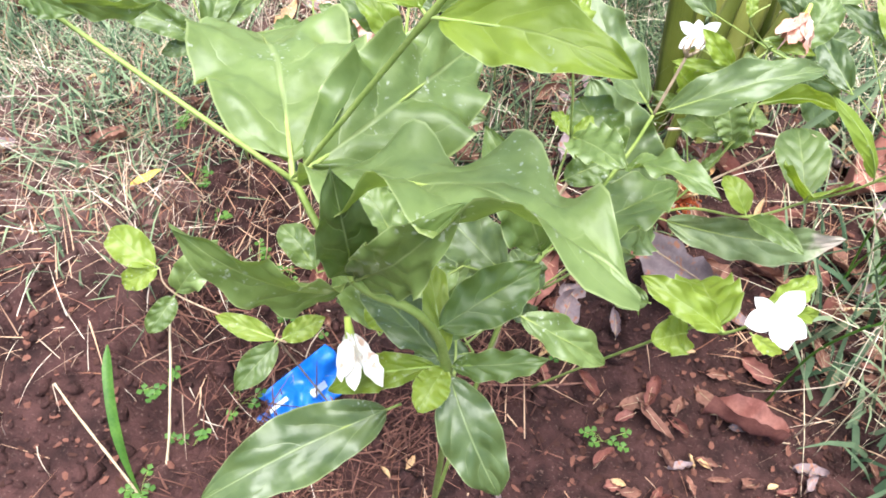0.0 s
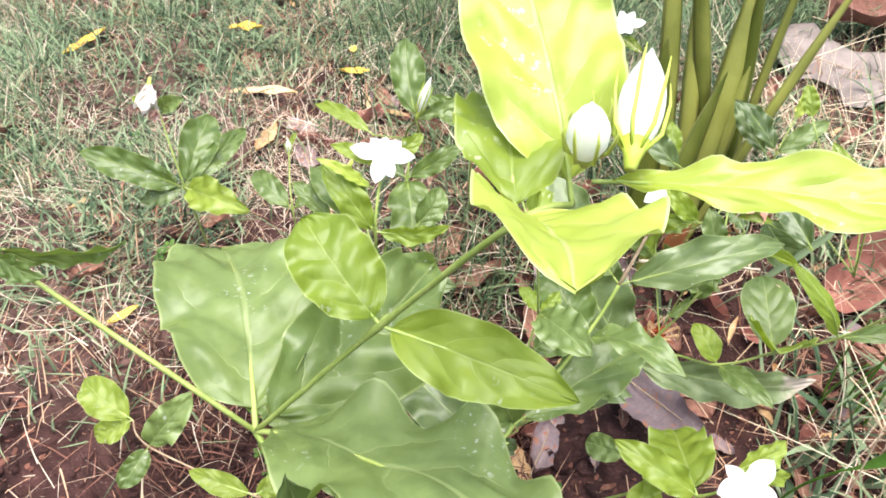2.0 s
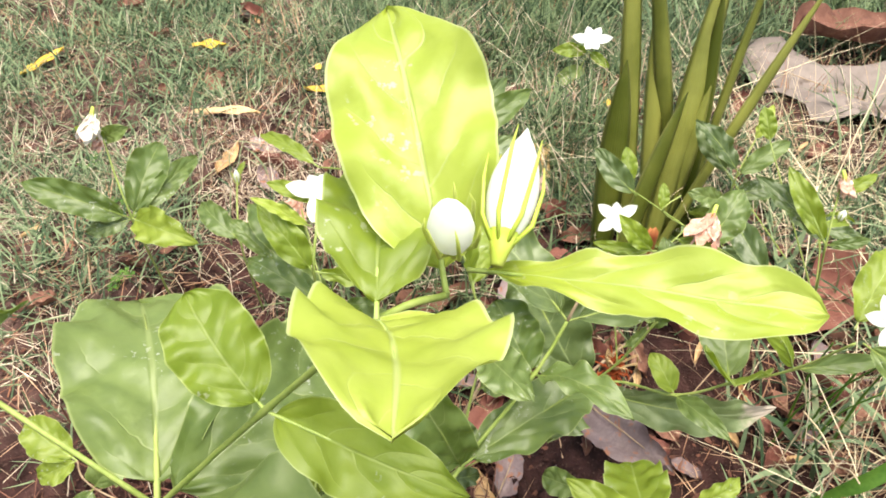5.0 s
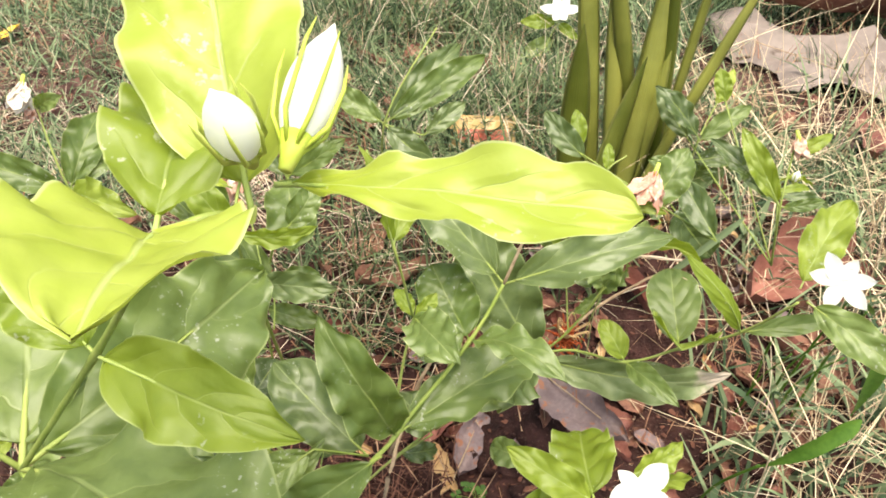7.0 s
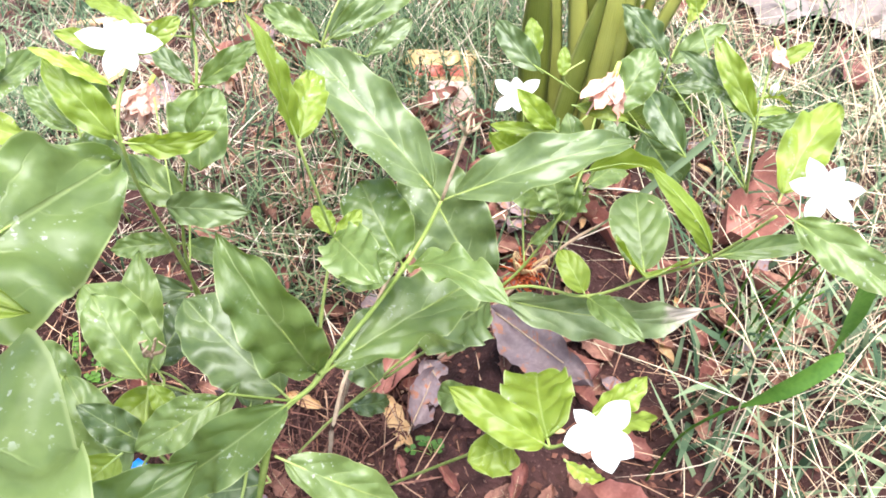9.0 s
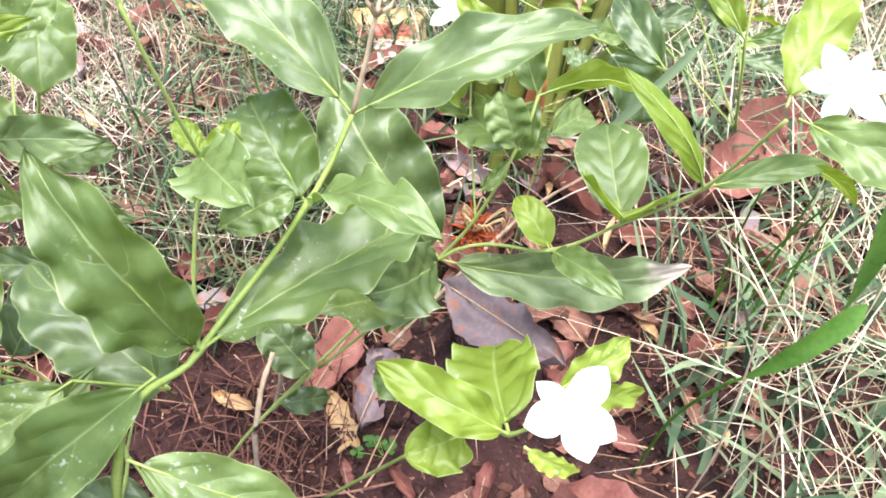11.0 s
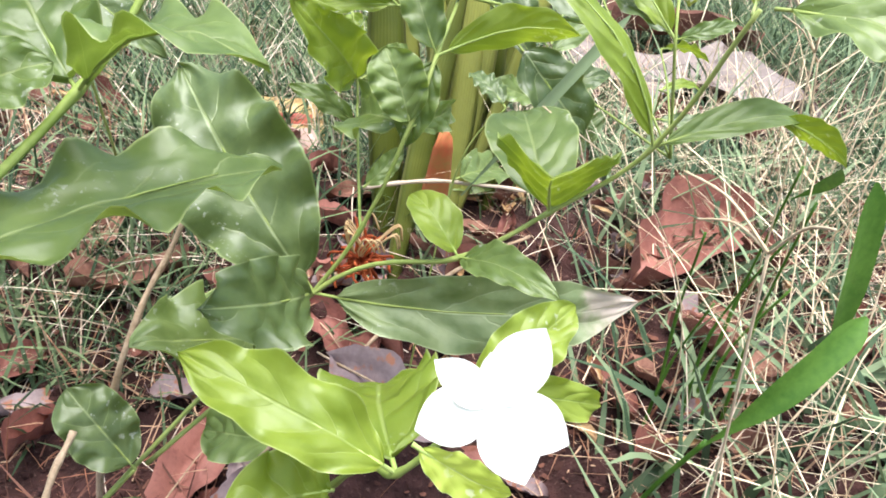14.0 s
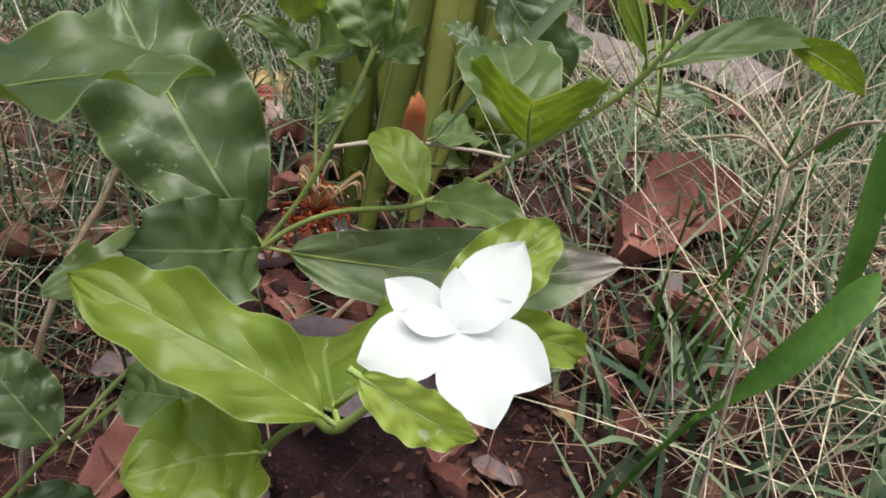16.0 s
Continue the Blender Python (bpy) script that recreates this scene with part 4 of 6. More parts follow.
leaf(trailing_a, (0.0946, 0.2070, 0.2568), (0.1253, 0.2232, 0.2722), (0.0230, -0.7116, 0.7022), 0.0209, 0.060, 0.25, M_LEAF_Y)
leaf(trailing_a, (0.0946, 0.2070, 0.2548), (0.1396, 0.2178, 0.2399), (0.3593, -0.7676, 0.5308), 0.0165, 0.060, 0.20, M_LEAF_Y)
leaf(trailing_a, (0.0774, 0.1753, 0.2698), (0.0995, 0.1714, 0.2580), (-0.0143, -0.9581, 0.2861), 0.0127, 0.060, 0.20, M_LEAF_Y2)
leaf(trailing_a, (0.0449, 0.2489, 0.1924), (0.0168, 0.2612, 0.1857), (-0.4095, -0.5319, 0.7412), 0.0235, 0.060, 0.20, M_LEAF)
flower(trailing_a, (0.0986, 0.1950, 0.2628), (-0.2431, -0.5642, 0.7890), 0.0205, (143, 52, -32, -72, -160), (0.84, 1.05, 0.95, 0.98, 0.95), 0.70)
leftback = thing("jasmine_shrub", (-0.13, 0.33, 0.04), "jasmine bush with an open white flower and pink withered ones", "shrub", "jasmine shrubs")
stem(leftback, [(-0.1300, 0.3300, 0.0500), (-0.1389, 0.2881, 0.2689), (-0.1389, 0.2681, 0.3689), (-0.1396, 0.3013, 0.3924)], 0.0020, 0.0012, M_STEM)
leaf(leftback, (-0.1389, 0.2681, 0.3689), (-0.1868, 0.3092, 0.3815), (-0.0901, -0.3878, 0.9173), 0.0335, 0.080, 0.20, M_LEAF)
leaf(leftback, (-0.1389, 0.2681, 0.3689), (-0.0952, 0.2731, 0.3736), (0.0686, -0.9379, 0.3401), 0.0150, 0.100, 0.20, M_LEAF_Y)
leaf(leftback, (-0.1396, 0.3013, 0.3924), (-0.1696, 0.2973, 0.4064), (0.3973, -0.6238, 0.6731), 0.0133, 0.100, 0.30, M_LEAF_Y)
leaf(leftback, (-0.1396, 0.3033, 0.3924), (-0.1176, 0.3173, 0.4064), (0.3313, -0.8746, 0.3540), 0.0148, 0.100, 0.30, M_LEAF_Y)
leaf(leftback, (-0.1389, 0.2881, 0.3189), (-0.1989, 0.3181, 0.3239), (-0.1030, -0.3605, 0.9271), 0.0303, 0.100, 0.20, M_LEAF)
leaf(leftback, (-0.1389, 0.2881, 0.3089), (-0.0889, 0.2781, 0.3189), (-0.2698, -0.7683, 0.5804), 0.0260, 0.100, 0.20, M_LEAF_DK)
leaf(leftback, (-0.1393, 0.2688, 0.3667), (-0.1726, 0.2863, 0.3997), (0.3201, -0.6640, 0.6757), 0.0240, 0.080, 0.15, M_LEAF_Y)
leaf(leftback, (-0.1433, 0.2862, 0.3861), (-0.1730, 0.2813, 0.4088), (0.5902, -0.4414, 0.6759), 0.0098, 0.080, 0.30, M_LEAF_Y2)
leaf(leftback, (-0.1185, 0.2937, 0.3520), (-0.1041, 0.3125, 0.3702), (0.2636, -0.7665, 0.5856), 0.0210, 0.080, 0.20, M_LEAF)
leaf(leftback, (-0.1687, 0.2857, 0.3577), (-0.1968, 0.3012, 0.3722), (0.1182, -0.5560, 0.8227), 0.0158, 0.080, 0.20, M_LEAF)
flower(leftback, (-0.1396, 0.2973, 0.4024), (0.2003, -0.5394, 0.8179), 0.0195, (180, 130, 85, 40, 0, -60, -95), (1, 0.6, 0.55, 0.7, 1, 0.8, 1))
stem(leftback, [(-0.1541, 0.3288, 0.0849), (-0.1541, 0.3288, 0.2349), (-0.1323, 0.3529, 0.3416), (-0.1372, 0.3763, 0.3588), (-0.1272, 0.3563, 0.3888)], 0.0016, 0.0010, M_STEM)
leaf(leftback, (-0.1323, 0.3529, 0.3416), (-0.0951, 0.3651, 0.3672), (-0.1029, -0.8326, 0.5442), 0.0187, 0.060, 0.20, M_LEAF)
leaf(leftback, (-0.1323, 0.3529, 0.3416), (-0.1209, 0.3056, 0.3236), (0.1948, -0.3061, 0.9319), 0.0389, 0.060, 0.20, M_LEAF)
leaf(leftback, (-0.1323, 0.3529, 0.3416), (-0.1618, 0.3709, 0.3570), (0.0191, -0.6327, 0.7742), 0.0159, 0.060, 0.20, M_LEAF_DK)
leaf(leftback, (-0.1541, 0.3288, 0.2349), (-0.1091, 0.3188, 0.2349), (-0.1301, -0.5855, 0.8001), 0.0230, 0.100, 0.20, M_LEAF)
leaf(leftback, (-0.1541, 0.3288, 0.2349), (-0.1991, 0.3188, 0.2349), (0.1472, -0.6624, 0.7345), 0.0230, 0.100, 0.20, M_LEAF)
leaf(leftback, (-0.1541, 0.3288, 0.1849), (-0.2141, 0.3288, 0.1849), (0.0000, -0.6042, 0.7968), 0.0270, 0.100, 0.20, M_LEAF_DK)
leaf(leftback, (-0.1272, 0.3563, 0.3888), (-0.1412, 0.3983, 0.4257), (0.0582, -0.6477, 0.7597), 0.0300, 0.060, 0.20, M_LEAF)
leaf(leftback, (-0.1587, 0.3711, 0.3625), (-0.2073, 0.3995, 0.3659), (-0.1539, -0.3739, 0.9146), 0.0147, 0.060, 0.20, M_LEAF_Y)
leaf(leftback, (-0.1272, 0.3563, 0.3888), (-0.1010, 0.3691, 0.4007), (0.3045, -0.9042, 0.2993), 0.0126, 0.060, 0.20, M_LEAF)
stem(leftback, [(-0.1372, 0.3763, 0.3588), (-0.1587, 0.3711, 0.3625)], 0.0010, 0.0008, M_STEM)
bud(leftback, (-0.1272, 0.3563, 0.3888), (-0.1192, 0.3603, 0.4188), 0.006)
withered(leftback, (-0.1872, 0.4129, 0.2988), (-0.3000, -0.5000, -0.5000), 0.028, M_PINK, 14)
stem(leftback, [(-0.1389, 0.2981, 0.2889), (-0.1872, 0.4129, 0.2928)], 0.0010, 0.0008, M_STEM)
withered(leftback, (-0.1207, 0.3748, 0.3402), (0.2000, -0.6000, -0.2000), 0.016, M_PINK, 8)
stem(leftback, [(-0.1272, 0.3563, 0.3888), (-0.1207, 0.3748, 0.3402)], 0.0010, 0.0008, M_STEM)
leaf(leftback, (-0.1430, 0.3264, 0.2676), (-0.1869, 0.3499, 0.2886), (0.10, -0.60, 0.79), 0.0290, 0.060, 0.20, M_LEAF)
leaf(leftback, (-0.1430, 0.3240, 0.2655), (-0.1119, 0.3314, 0.2730), (-0.10, -0.65, 0.75), 0.0230, 0.060, 0.20, M_LEAF)
stem(leftback, [(-0.1389, 0.2981, 0.2500), (-0.1430, 0.3250, 0.2660)], 0.0011, 0.0009, M_STEM)
leftfar = thing("jasmine_shrub", (-0.33, 0.44, 0.1), "small jasmine plant with a wilted flower beside the lawn", "shrub", "jasmine shrubs")
stem(leftfar, [(-0.3295, 0.4435, 0.0972), (-0.3295, 0.4135, 0.2572), (-0.3537, 0.4467, 0.3110)], 0.0018, 0.0010, M_STEM)
leaf(leftfar, (-0.3295, 0.4135, 0.2572), (-0.4118, 0.4108, 0.2878), (0.2726, -0.6886, 0.6719), 0.0351, 0.100, 0.25, M_LEAF)
leaf(leftfar, (-0.3295, 0.4135, 0.2572), (-0.3247, 0.4842, 0.2876), (0.4428, -0.3789, 0.8126), 0.0424, 0.100, 0.25, M_LEAF)
leaf(leftfar, (-0.3295, 0.4135, 0.2572), (-0.2678, 0.3842, 0.2667), (-0.3716, -0.5390, 0.7559), 0.0379, 0.100, 0.25, M_LEAF_Y)
leaf(leftfar, (-0.3295, 0.4135, 0.2572), (-0.2987, 0.4940, 0.2674), (0.5943, -0.3208, 0.7375), 0.0261, 0.100, 0.25, M_LEAF)
leaf(leftfar, (-0.3295, 0.4135, 0.2572), (-0.3664, 0.4016, 0.2468), (0.1021, -0.8168, 0.5678), 0.0201, 0.100, 0.25, M_LEAF_DK)
leaf(leftfar, (-0.3537, 0.4467, 0.3110), (-0.3287, 0.4427, 0.3270), (-0.2849, -0.9350, 0.2114), 0.0180, 0.100, 0.25, M_LEAF)
leaf(leftfar, (-0.3537, 0.4467, 0.3110), (-0.3717, 0.4427, 0.3230), (0.4908, -0.7151, 0.4978), 0.0132, 0.100, 0.25, M_LEAF_Y)
withered(leftfar, (-0.3537, 0.4427, 0.3370), (0.0500, -0.6000, -0.4000), 0.025, M_WILT, 9)
withered(leftfar, (-0.3517, 0.4387, 0.3190), (0.1000, -0.7000, -0.3000), 0.012, M_PINK, 6)
stem(leftfar, [(-0.2240, 0.3937, 0.1823), (-0.2240, 0.3737, 0.2823), (-0.2379, 0.4220, 0.3046)], 0.0013, 0.0008, M_STEM)
leaf(leftfar, (-0.2240, 0.3737, 0.2823), (-0.2658, 0.4065, 0.2899), (-0.1863, -0.4416, 0.8776), 0.0247, 0.100, 0.20, M_LEAF)
leaf(leftfar, (-0.2240, 0.3737, 0.2823), (-0.2040, 0.4037, 0.2923), (0.4071, -0.5214, 0.7500), 0.0150, 0.100, 0.20, M_LEAF)
bud(leftfar, (-0.2379, 0.4220, 0.2966), (-0.2379, 0.4220, 0.3126), 0.005)
leaf(leftfar, (-0.2379, 0.4220, 0.3046), (-0.2329, 0.4313, 0.3141), (0.2753, -0.7537, 0.5968), 0.0057, 0.050, 0.30, M_LEAF_Y)
sprig = thing("jasmine_shrub", (-0.2, 0.2, 0.0), "thin jasmine sprig with small leaves above the soil bank", "shrub", "jasmine shrubs")
stem(sprig, [(-0.1977, 0.2371, -0.0210), (-0.2277, 0.2171, 0.1190), (-0.2252, 0.2095, 0.1388), (-0.3164, 0.2364, 0.1420), (-0.3317, 0.2500, 0.1550)], 0.0014, 0.0009, M_TAN)
leaf(sprig, (-0.3317, 0.2500, 0.1550), (-0.3794, 0.2726, 0.1692), (0.0884, -0.3905, 0.9164), 0.0360, 0.060, 0.20, M_LEAF_Y)
leaf(sprig, (-0.3164, 0.2364, 0.1420), (-0.2834, 0.2597, 0.1837), (0.0526, -0.8893, 0.4543), 0.0348, 0.060, 0.20, M_LEAF)
leaf(sprig, (-0.3164, 0.2364, 0.1420), (-0.3296, 0.2050, 0.1300), (0.3837, -0.4659, 0.7973), 0.0239, 0.060, 0.20, M_LEAF)
leaf(sprig, (-0.3317, 0.2500, 0.1550), (-0.3617, 0.2380, 0.1430), (0.0222, -0.7342, 0.6786), 0.0241, 0.060, 0.20, M_LEAF_Y)
leaf(sprig, (-0.2252, 0.2095, 0.1388), (-0.2767, 0.2172, 0.1491), (0.1060, -0.4638, 0.8796), 0.0223, 0.060, 0.20, M_LEAF_Y)
leaf(sprig, (-0.2252, 0.2095, 0.1388), (-0.2514, 0.1720, 0.1216), (0.2101, -0.5244, 0.8251), 0.0294, 0.060, 0.20, M_LEAF)
leaf(sprig, (-0.2252, 0.2095, 0.1388), (-0.1933, 0.2270, 0.1515), (0.0253, -0.6186, 0.7853), 0.0231, 0.060, 0.20, M_LEAF_Y)
farright = thing("jasmine_shrub", (0.24, 0.5, 0.05), "jasmine shoot with a pink spent flower among dry grass", "shrub", "jasmine shrubs")
stem(farright, [(0.2410, 0.4245, 0.2295), (0.2230, 0.4200, 0.2946), (0.2306, 0.4540, 0.3275)], 0.0016, 0.0010, M_STEM)
leaf(farright, (0.2230, 0.4200, 0.2946), (0.1904, 0.4623, 0.3355), (-0.3541, -0.7765, 0.5213), 0.0240, 0.060, 0.20, M_LEAF_Y)
leaf(farright, (0.2306, 0.4540, 0.3195), (0.2596, 0.4628, 0.3360), (-0.1602, -0.7261, 0.6687), 0.0138, 0.060, 0.20, M_LEAF_Y)
leaf(farright, (0.2230, 0.4200, 0.2946), (0.2521, 0.4180, 0.3066), (-0.2988, -0.7397, 0.6030), 0.0126, 0.100, 0.20, M_LEAF)
leaf(farright, (0.2230, 0.4200, 0.2946), (0.1730, 0.4726, 0.3176), (-0.2057, -0.5494, 0.8098), 0.0228, 0.060, 0.20, M_LEAF_DK)
leaf(farright, (0.1937, 0.5165, 0.3204), (0.1865, 0.5374, 0.3417), (-0.3557, -0.7243, 0.5907), 0.0184, 0.060, 0.20, M_LEAF_Y)
stem(farright, [(0.2410, 0.4245, 0.2295), (0.1937, 0.5165, 0.3204)], 0.0012, 0.0008, M_STEM)
withered(farright, (0.2306, 0.4540, 0.3355), (0.2000, -0.6000, -0.5000), 0.02, M_PINK, 10)
stem(farright, [(0.2410, 0.4245, 0.2295), (0.2440, 0.4560, 0.2560), (0.2420, 0.4768, 0.2750)], 0.0010, 0.0007, M_STEM)
leaf(farright, (0.2420, 0.4768, 0.2750), (0.2774, 0.4848, 0.2694), (0.05, 0.70, 0.70), 0.0120, 0.120, 0.20, M_LEAF_Y)
stem(farright, [(0.2440, 0.4560, 0.2560), (0.2560, 0.4900, 0.2460), (0.2612, 0.5059, 0.2411)], 0.0009, 0.0007, M_STEM)
leaf(farright, (0.2612, 0.5059, 0.2411), (0.2950, 0.5156, 0.2413), (0.05, -0.40, 0.90), 0.0110, 0.100, 0.20, M_LEAF_Y)
stem(farright, [(0.2560, 0.4900, 0.2460), (0.2760, 0.5350, 0.2140), (0.2850, 0.5520, 0.2049)], 0.0009, 0.0007, M_STEM)
leaf(farright, (0.2850, 0.5520, 0.2049), (0.3374, 0.5366, 0.2011), (-0.10, -0.60, 0.79), 0.0190, 0.080, 0.20, M_LEAF_DK)
bud(farright, (0.2307, 0.4327, 0.3088), (0.2307, 0.4327, 0.3208), 0.006)
leaf(farright, (0.2040, 0.5969, 0.2253), (0.1674, 0.6340, 0.2637), (-0.2676, -0.8078, 0.5252), 0.0272, 0.060, 0.20, M_LEAF_DK)
stem(farright, [(0.2410, 0.4245, 0.2295), (0.2040, 0.5969, 0.2253)], 0.0012, 0.0008, M_STEM)
behind = thing("jasmine_shrub", (0.1, 0.9, 0.06), "jasmine plant with a white flower beside strap leaves", "shrub", "jasmine shrubs")
stem(behind, [(-0.0912, 0.5512, 0.1497), (-0.0912, 0.5212, 0.2697), (-0.0512, 0.5712, 0.3397)], 0.0016, 0.0010, M_STEM)
leaf(behind, (-0.0912, 0.5212, 0.2697), (-0.0278, 0.5963, 0.3156), (0.2663, -0.6564, 0.7058), 0.0369, 0.060, 0.20, M_LEAF_DK)
leaf(behind, (-0.0912, 0.5212, 0.2697), (-0.0037, 0.5896, 0.3083), (0.2646, -0.7079, 0.6549), 0.0353, 0.060, 0.20, M_LEAF)
leaf(behind, (-0.0554, 0.5167, 0.2643), (-0.0205, 0.5403, 0.2874), (0.1108, -0.7727, 0.6250), 0.0240, 0.060, 0.20, M_LEAF_DK)
leaf(behind, (-0.0912, 0.5212, 0.2697), (-0.1412, 0.5412, 0.2897), (-0.0453, -0.7608, 0.6474), 0.0287, 0.060, 0.20, M_LEAF)
leaf(behind, (-0.0912, 0.5212, 0.2697), (-0.0412, 0.5012, 0.2397), (0.0515, -0.7892, 0.6120), 0.0308, 0.060, 0.20, M_LEAF_DK)
stem(behind, [(-0.0912, 0.5212, 0.2697), (-0.0554, 0.5167, 0.2643)], 0.0010, 0.0008, M_STEM)
stem(behind, [(0.0590, 0.9290, 0.0600), (0.1026, 0.9928, 0.1386)], 0.0016, 0.0010, M_STEM)
flower(behind, (0.1026, 0.9878, 0.1586), (-0.0710, -0.5836, 0.8089), 0.0300, (170, 110, 60, 10, -60, -120), (1, 0.8, 0.8, 1, 0.6, 0.6))
leaf(behind, (0.1026, 0.9928, 0.1386), (0.0476, 0.9878, 0.1386), (0.0805, -0.8853, 0.4579), 0.0276, 0.060, 0.20, M_LEAF_Y)
leaf(behind, (0.1026, 0.9928, 0.1386), (0.1326, 0.9678, 0.1286), (-0.4007, -0.7116, 0.5771), 0.0202, 0.060, 0.20, M_LEAF_Y)
leaf(behind, (0.1026, 0.9978, 0.1086), (0.0526, 0.9578, 0.0986), (0.3822, -0.6435, 0.6632), 0.0324, 0.060, 0.20, M_LEAF)
leaf(behind, (0.2000, 0.6600, 0.1100), (0.2500, 0.6200, 0.1700), (-0.6656, -0.7440, 0.0587), 0.0439, 0.100, 0.20, M_LEAF_DK)
leaf(behind, (0.2000, 0.6600, 0.1100), (0.1500, 0.6300, 0.1650), (0.5078, -0.8614, -0.0082), 0.0361, 0.100, 0.20, M_LEAF_DK)
leaf(behind, (0.2000, 0.6600, 0.1200), (0.2100, 0.6000, 0.1850), (-0.3778, -0.7086, -0.5959), 0.0490, 0.100, 0.20, M_LEAF)
leaf(behind, (0.2000, 0.6600, 0.1000), (0.2700, 0.6600, 0.1300), (-0.1971, -0.8657, 0.4600), 0.0343, 0.100, 0.20, M_LEAF_DK)
leaf(behind, (0.2000, 0.6600, 0.1000), (0.1400, 0.6000, 0.1200), (0.6468, -0.4389, 0.6237), 0.0436, 0.100, 0.20, M_LEAF)
leaf(behind, (0.2400, 0.7000, 0.1000), (0.3000, 0.6800, 0.1600), (-0.2894, -0.9568, -0.0295), 0.0436, 0.100, 0.20, M_LEAF_DK)
stem(behind, [(0.2100, 0.6800, 0.0300), (0.2000, 0.6600, 0.0900), (0.2000, 0.6600, 0.1200)], 0.0018, 0.0012, M_STEM)
stem(behind, [(0.2100, 0.6800, 0.0500), (0.2400, 0.7000, 0.1000)], 0.0014, 0.0010, M_STEM)
stem(behind, [(0.2100, 0.6400, 0.0700), (0.2080, 0.5900, 0.1800), (0.2060, 0.5800, 0.2400), (0.2180, 0.6000, 0.2660)], 0.0016, 0.0010, M_STEM)
leaf(behind, (0.2060, 0.5800, 0.2400), (0.1601, 0.6090, 0.2786), (0.15, -0.75, 0.64), 0.0280, 0.060, 0.20, M_LEAF_DK)
leaf(behind, (0.2060, 0.5800, 0.2360), (0.2539, 0.6036, 0.2670), (-0.25, -0.75, 0.61), 0.0260, 0.060, 0.20, M_LEAF)
leaf(behind, (0.2180, 0.6000, 0.2660), (0.2333, 0.6268, 0.2921), (-0.25, -0.80, 0.55), 0.0160, 0.060, 0.20, M_LEAF_Y2)
leaf(behind, (0.2180, 0.6000, 0.2660), (0.2240, 0.6120, 0.2940), (0.15, -0.85, 0.50), 0.0150, 0.060, 0.20, M_LEAF_Y2)
leaf(behind, (0.2070, 0.5850, 0.2100), (0.2600, 0.5900, 0.2250), (-0.15, -0.70, 0.70), 0.0280, 0.080, 0.20, M_LEAF_DK)
leaf(behind, (0.2070, 0.5850, 0.2000), (0.1640, 0.5750, 0.2150), (0.15, -0.70, 0.70), 0.0270, 0.080, 0.20, M_LEAF)


# ---- strap-leaved clump ----
def strap_leaf(plant, base, tip, width, bow, name="strap_leaf", mat=None, face=None):
    """A long upright leaf with a channelled, thick cross-section."""
    b, t = Vector(base), Vector(tip)
    ax = t - b
    out = Vector((ax.x, ax.y, 0))
    out = out.normalized() if out.length > 1e-4 else Vector((0, -1, 0))
    side = ax.cross(Vector(face) if face else Vector((0.25, -1.0, 0.35))).normalized()
    front = side.cross(ax).normalized()
    verts, faces, uvs = [], [], []
    nv, prof = 14, ((-1, 0.42), (-0.55, 0.12), (0, -0.08), (0.55, 0.12), (1, 0.42), (0.5, 0.22), (0, 0.04), (-0.5, 0.22))
    for j in range(nv + 1):
        s = j / nv
        half = 0.5 * width * (0.45 + 0.55 * math.sin(min(1, s * 1.6) * math.pi / 2)) * (1 - max(0, (s - 0.6) / 0.4) ** 2 * 0.96)
        c = b + ax * s + out * (bow * s * s * ax.length) - Vector((0, 0, 1)) * (bow * s ** 3 * ax.length * 0.4)
        for u, z in prof:
            verts.append(c + side * (u * half) + front * (z * half * -1.0))
            uvs.append((0.5 + 0.5 * u, s))
    k = len(prof)
    for j in range(nv):
        for i in range(k):
            a, a2 = j * k + i, j * k + (i + 1) % k
            faces.append((a, a2, a2 + k, a + k))
    faces.append(tuple(range(k - 1, -1, -1)))
    return mesh_object(name, verts, faces, [mat or M_STRAP], plant, uvs)


clump = thing("strap_leaved_plant", (0.155, 0.63, 0.03), "clump of tall olive-green strap leaves rising from the bed", "plant")
STRAPS = (
    ((0.105, 0.589, 0.030), (0.087, 0.637, 0.320), 0.0314),
    ((0.143, 0.603, 0.030), (0.072, 0.679, 0.464), 0.0254),
    ((0.159, 0.600, 0.030), (0.113, 0.699, 0.392), 0.0205),
    ((0.201, 0.630, 0.030), (0.091, 0.688, 0.456), 0.0181),
    ((0.106, 0.553, 0.030), (0.148, 0.630, 0.295), 0.0266),
    ((0.148, 0.576, 0.030), (0.171, 0.694, 0.436), 0.0272),
    ((0.193, 0.615, 0.030), (0.170, 0.667, 0.392), 0.0181),
    ((0.185, 0.623, 0.030), (0.213, 0.699, 0.439), 0.0127),
    ((0.140, 0.585, 0.030), (0.252, 0.664, 0.414), 0.0145),
    ((0.146, 0.593, 0.030), (0.174, 0.649, 0.296), 0.0254),
)
for k, (low, top, width) in enumerate(STRAPS):
    strap_leaf(clump, low, top, width, 0.015 + 0.05 * abs(math.sin(k * 3.1)), face=(0.55 * math.sin(k * 1.9), -1.0, 0.35))


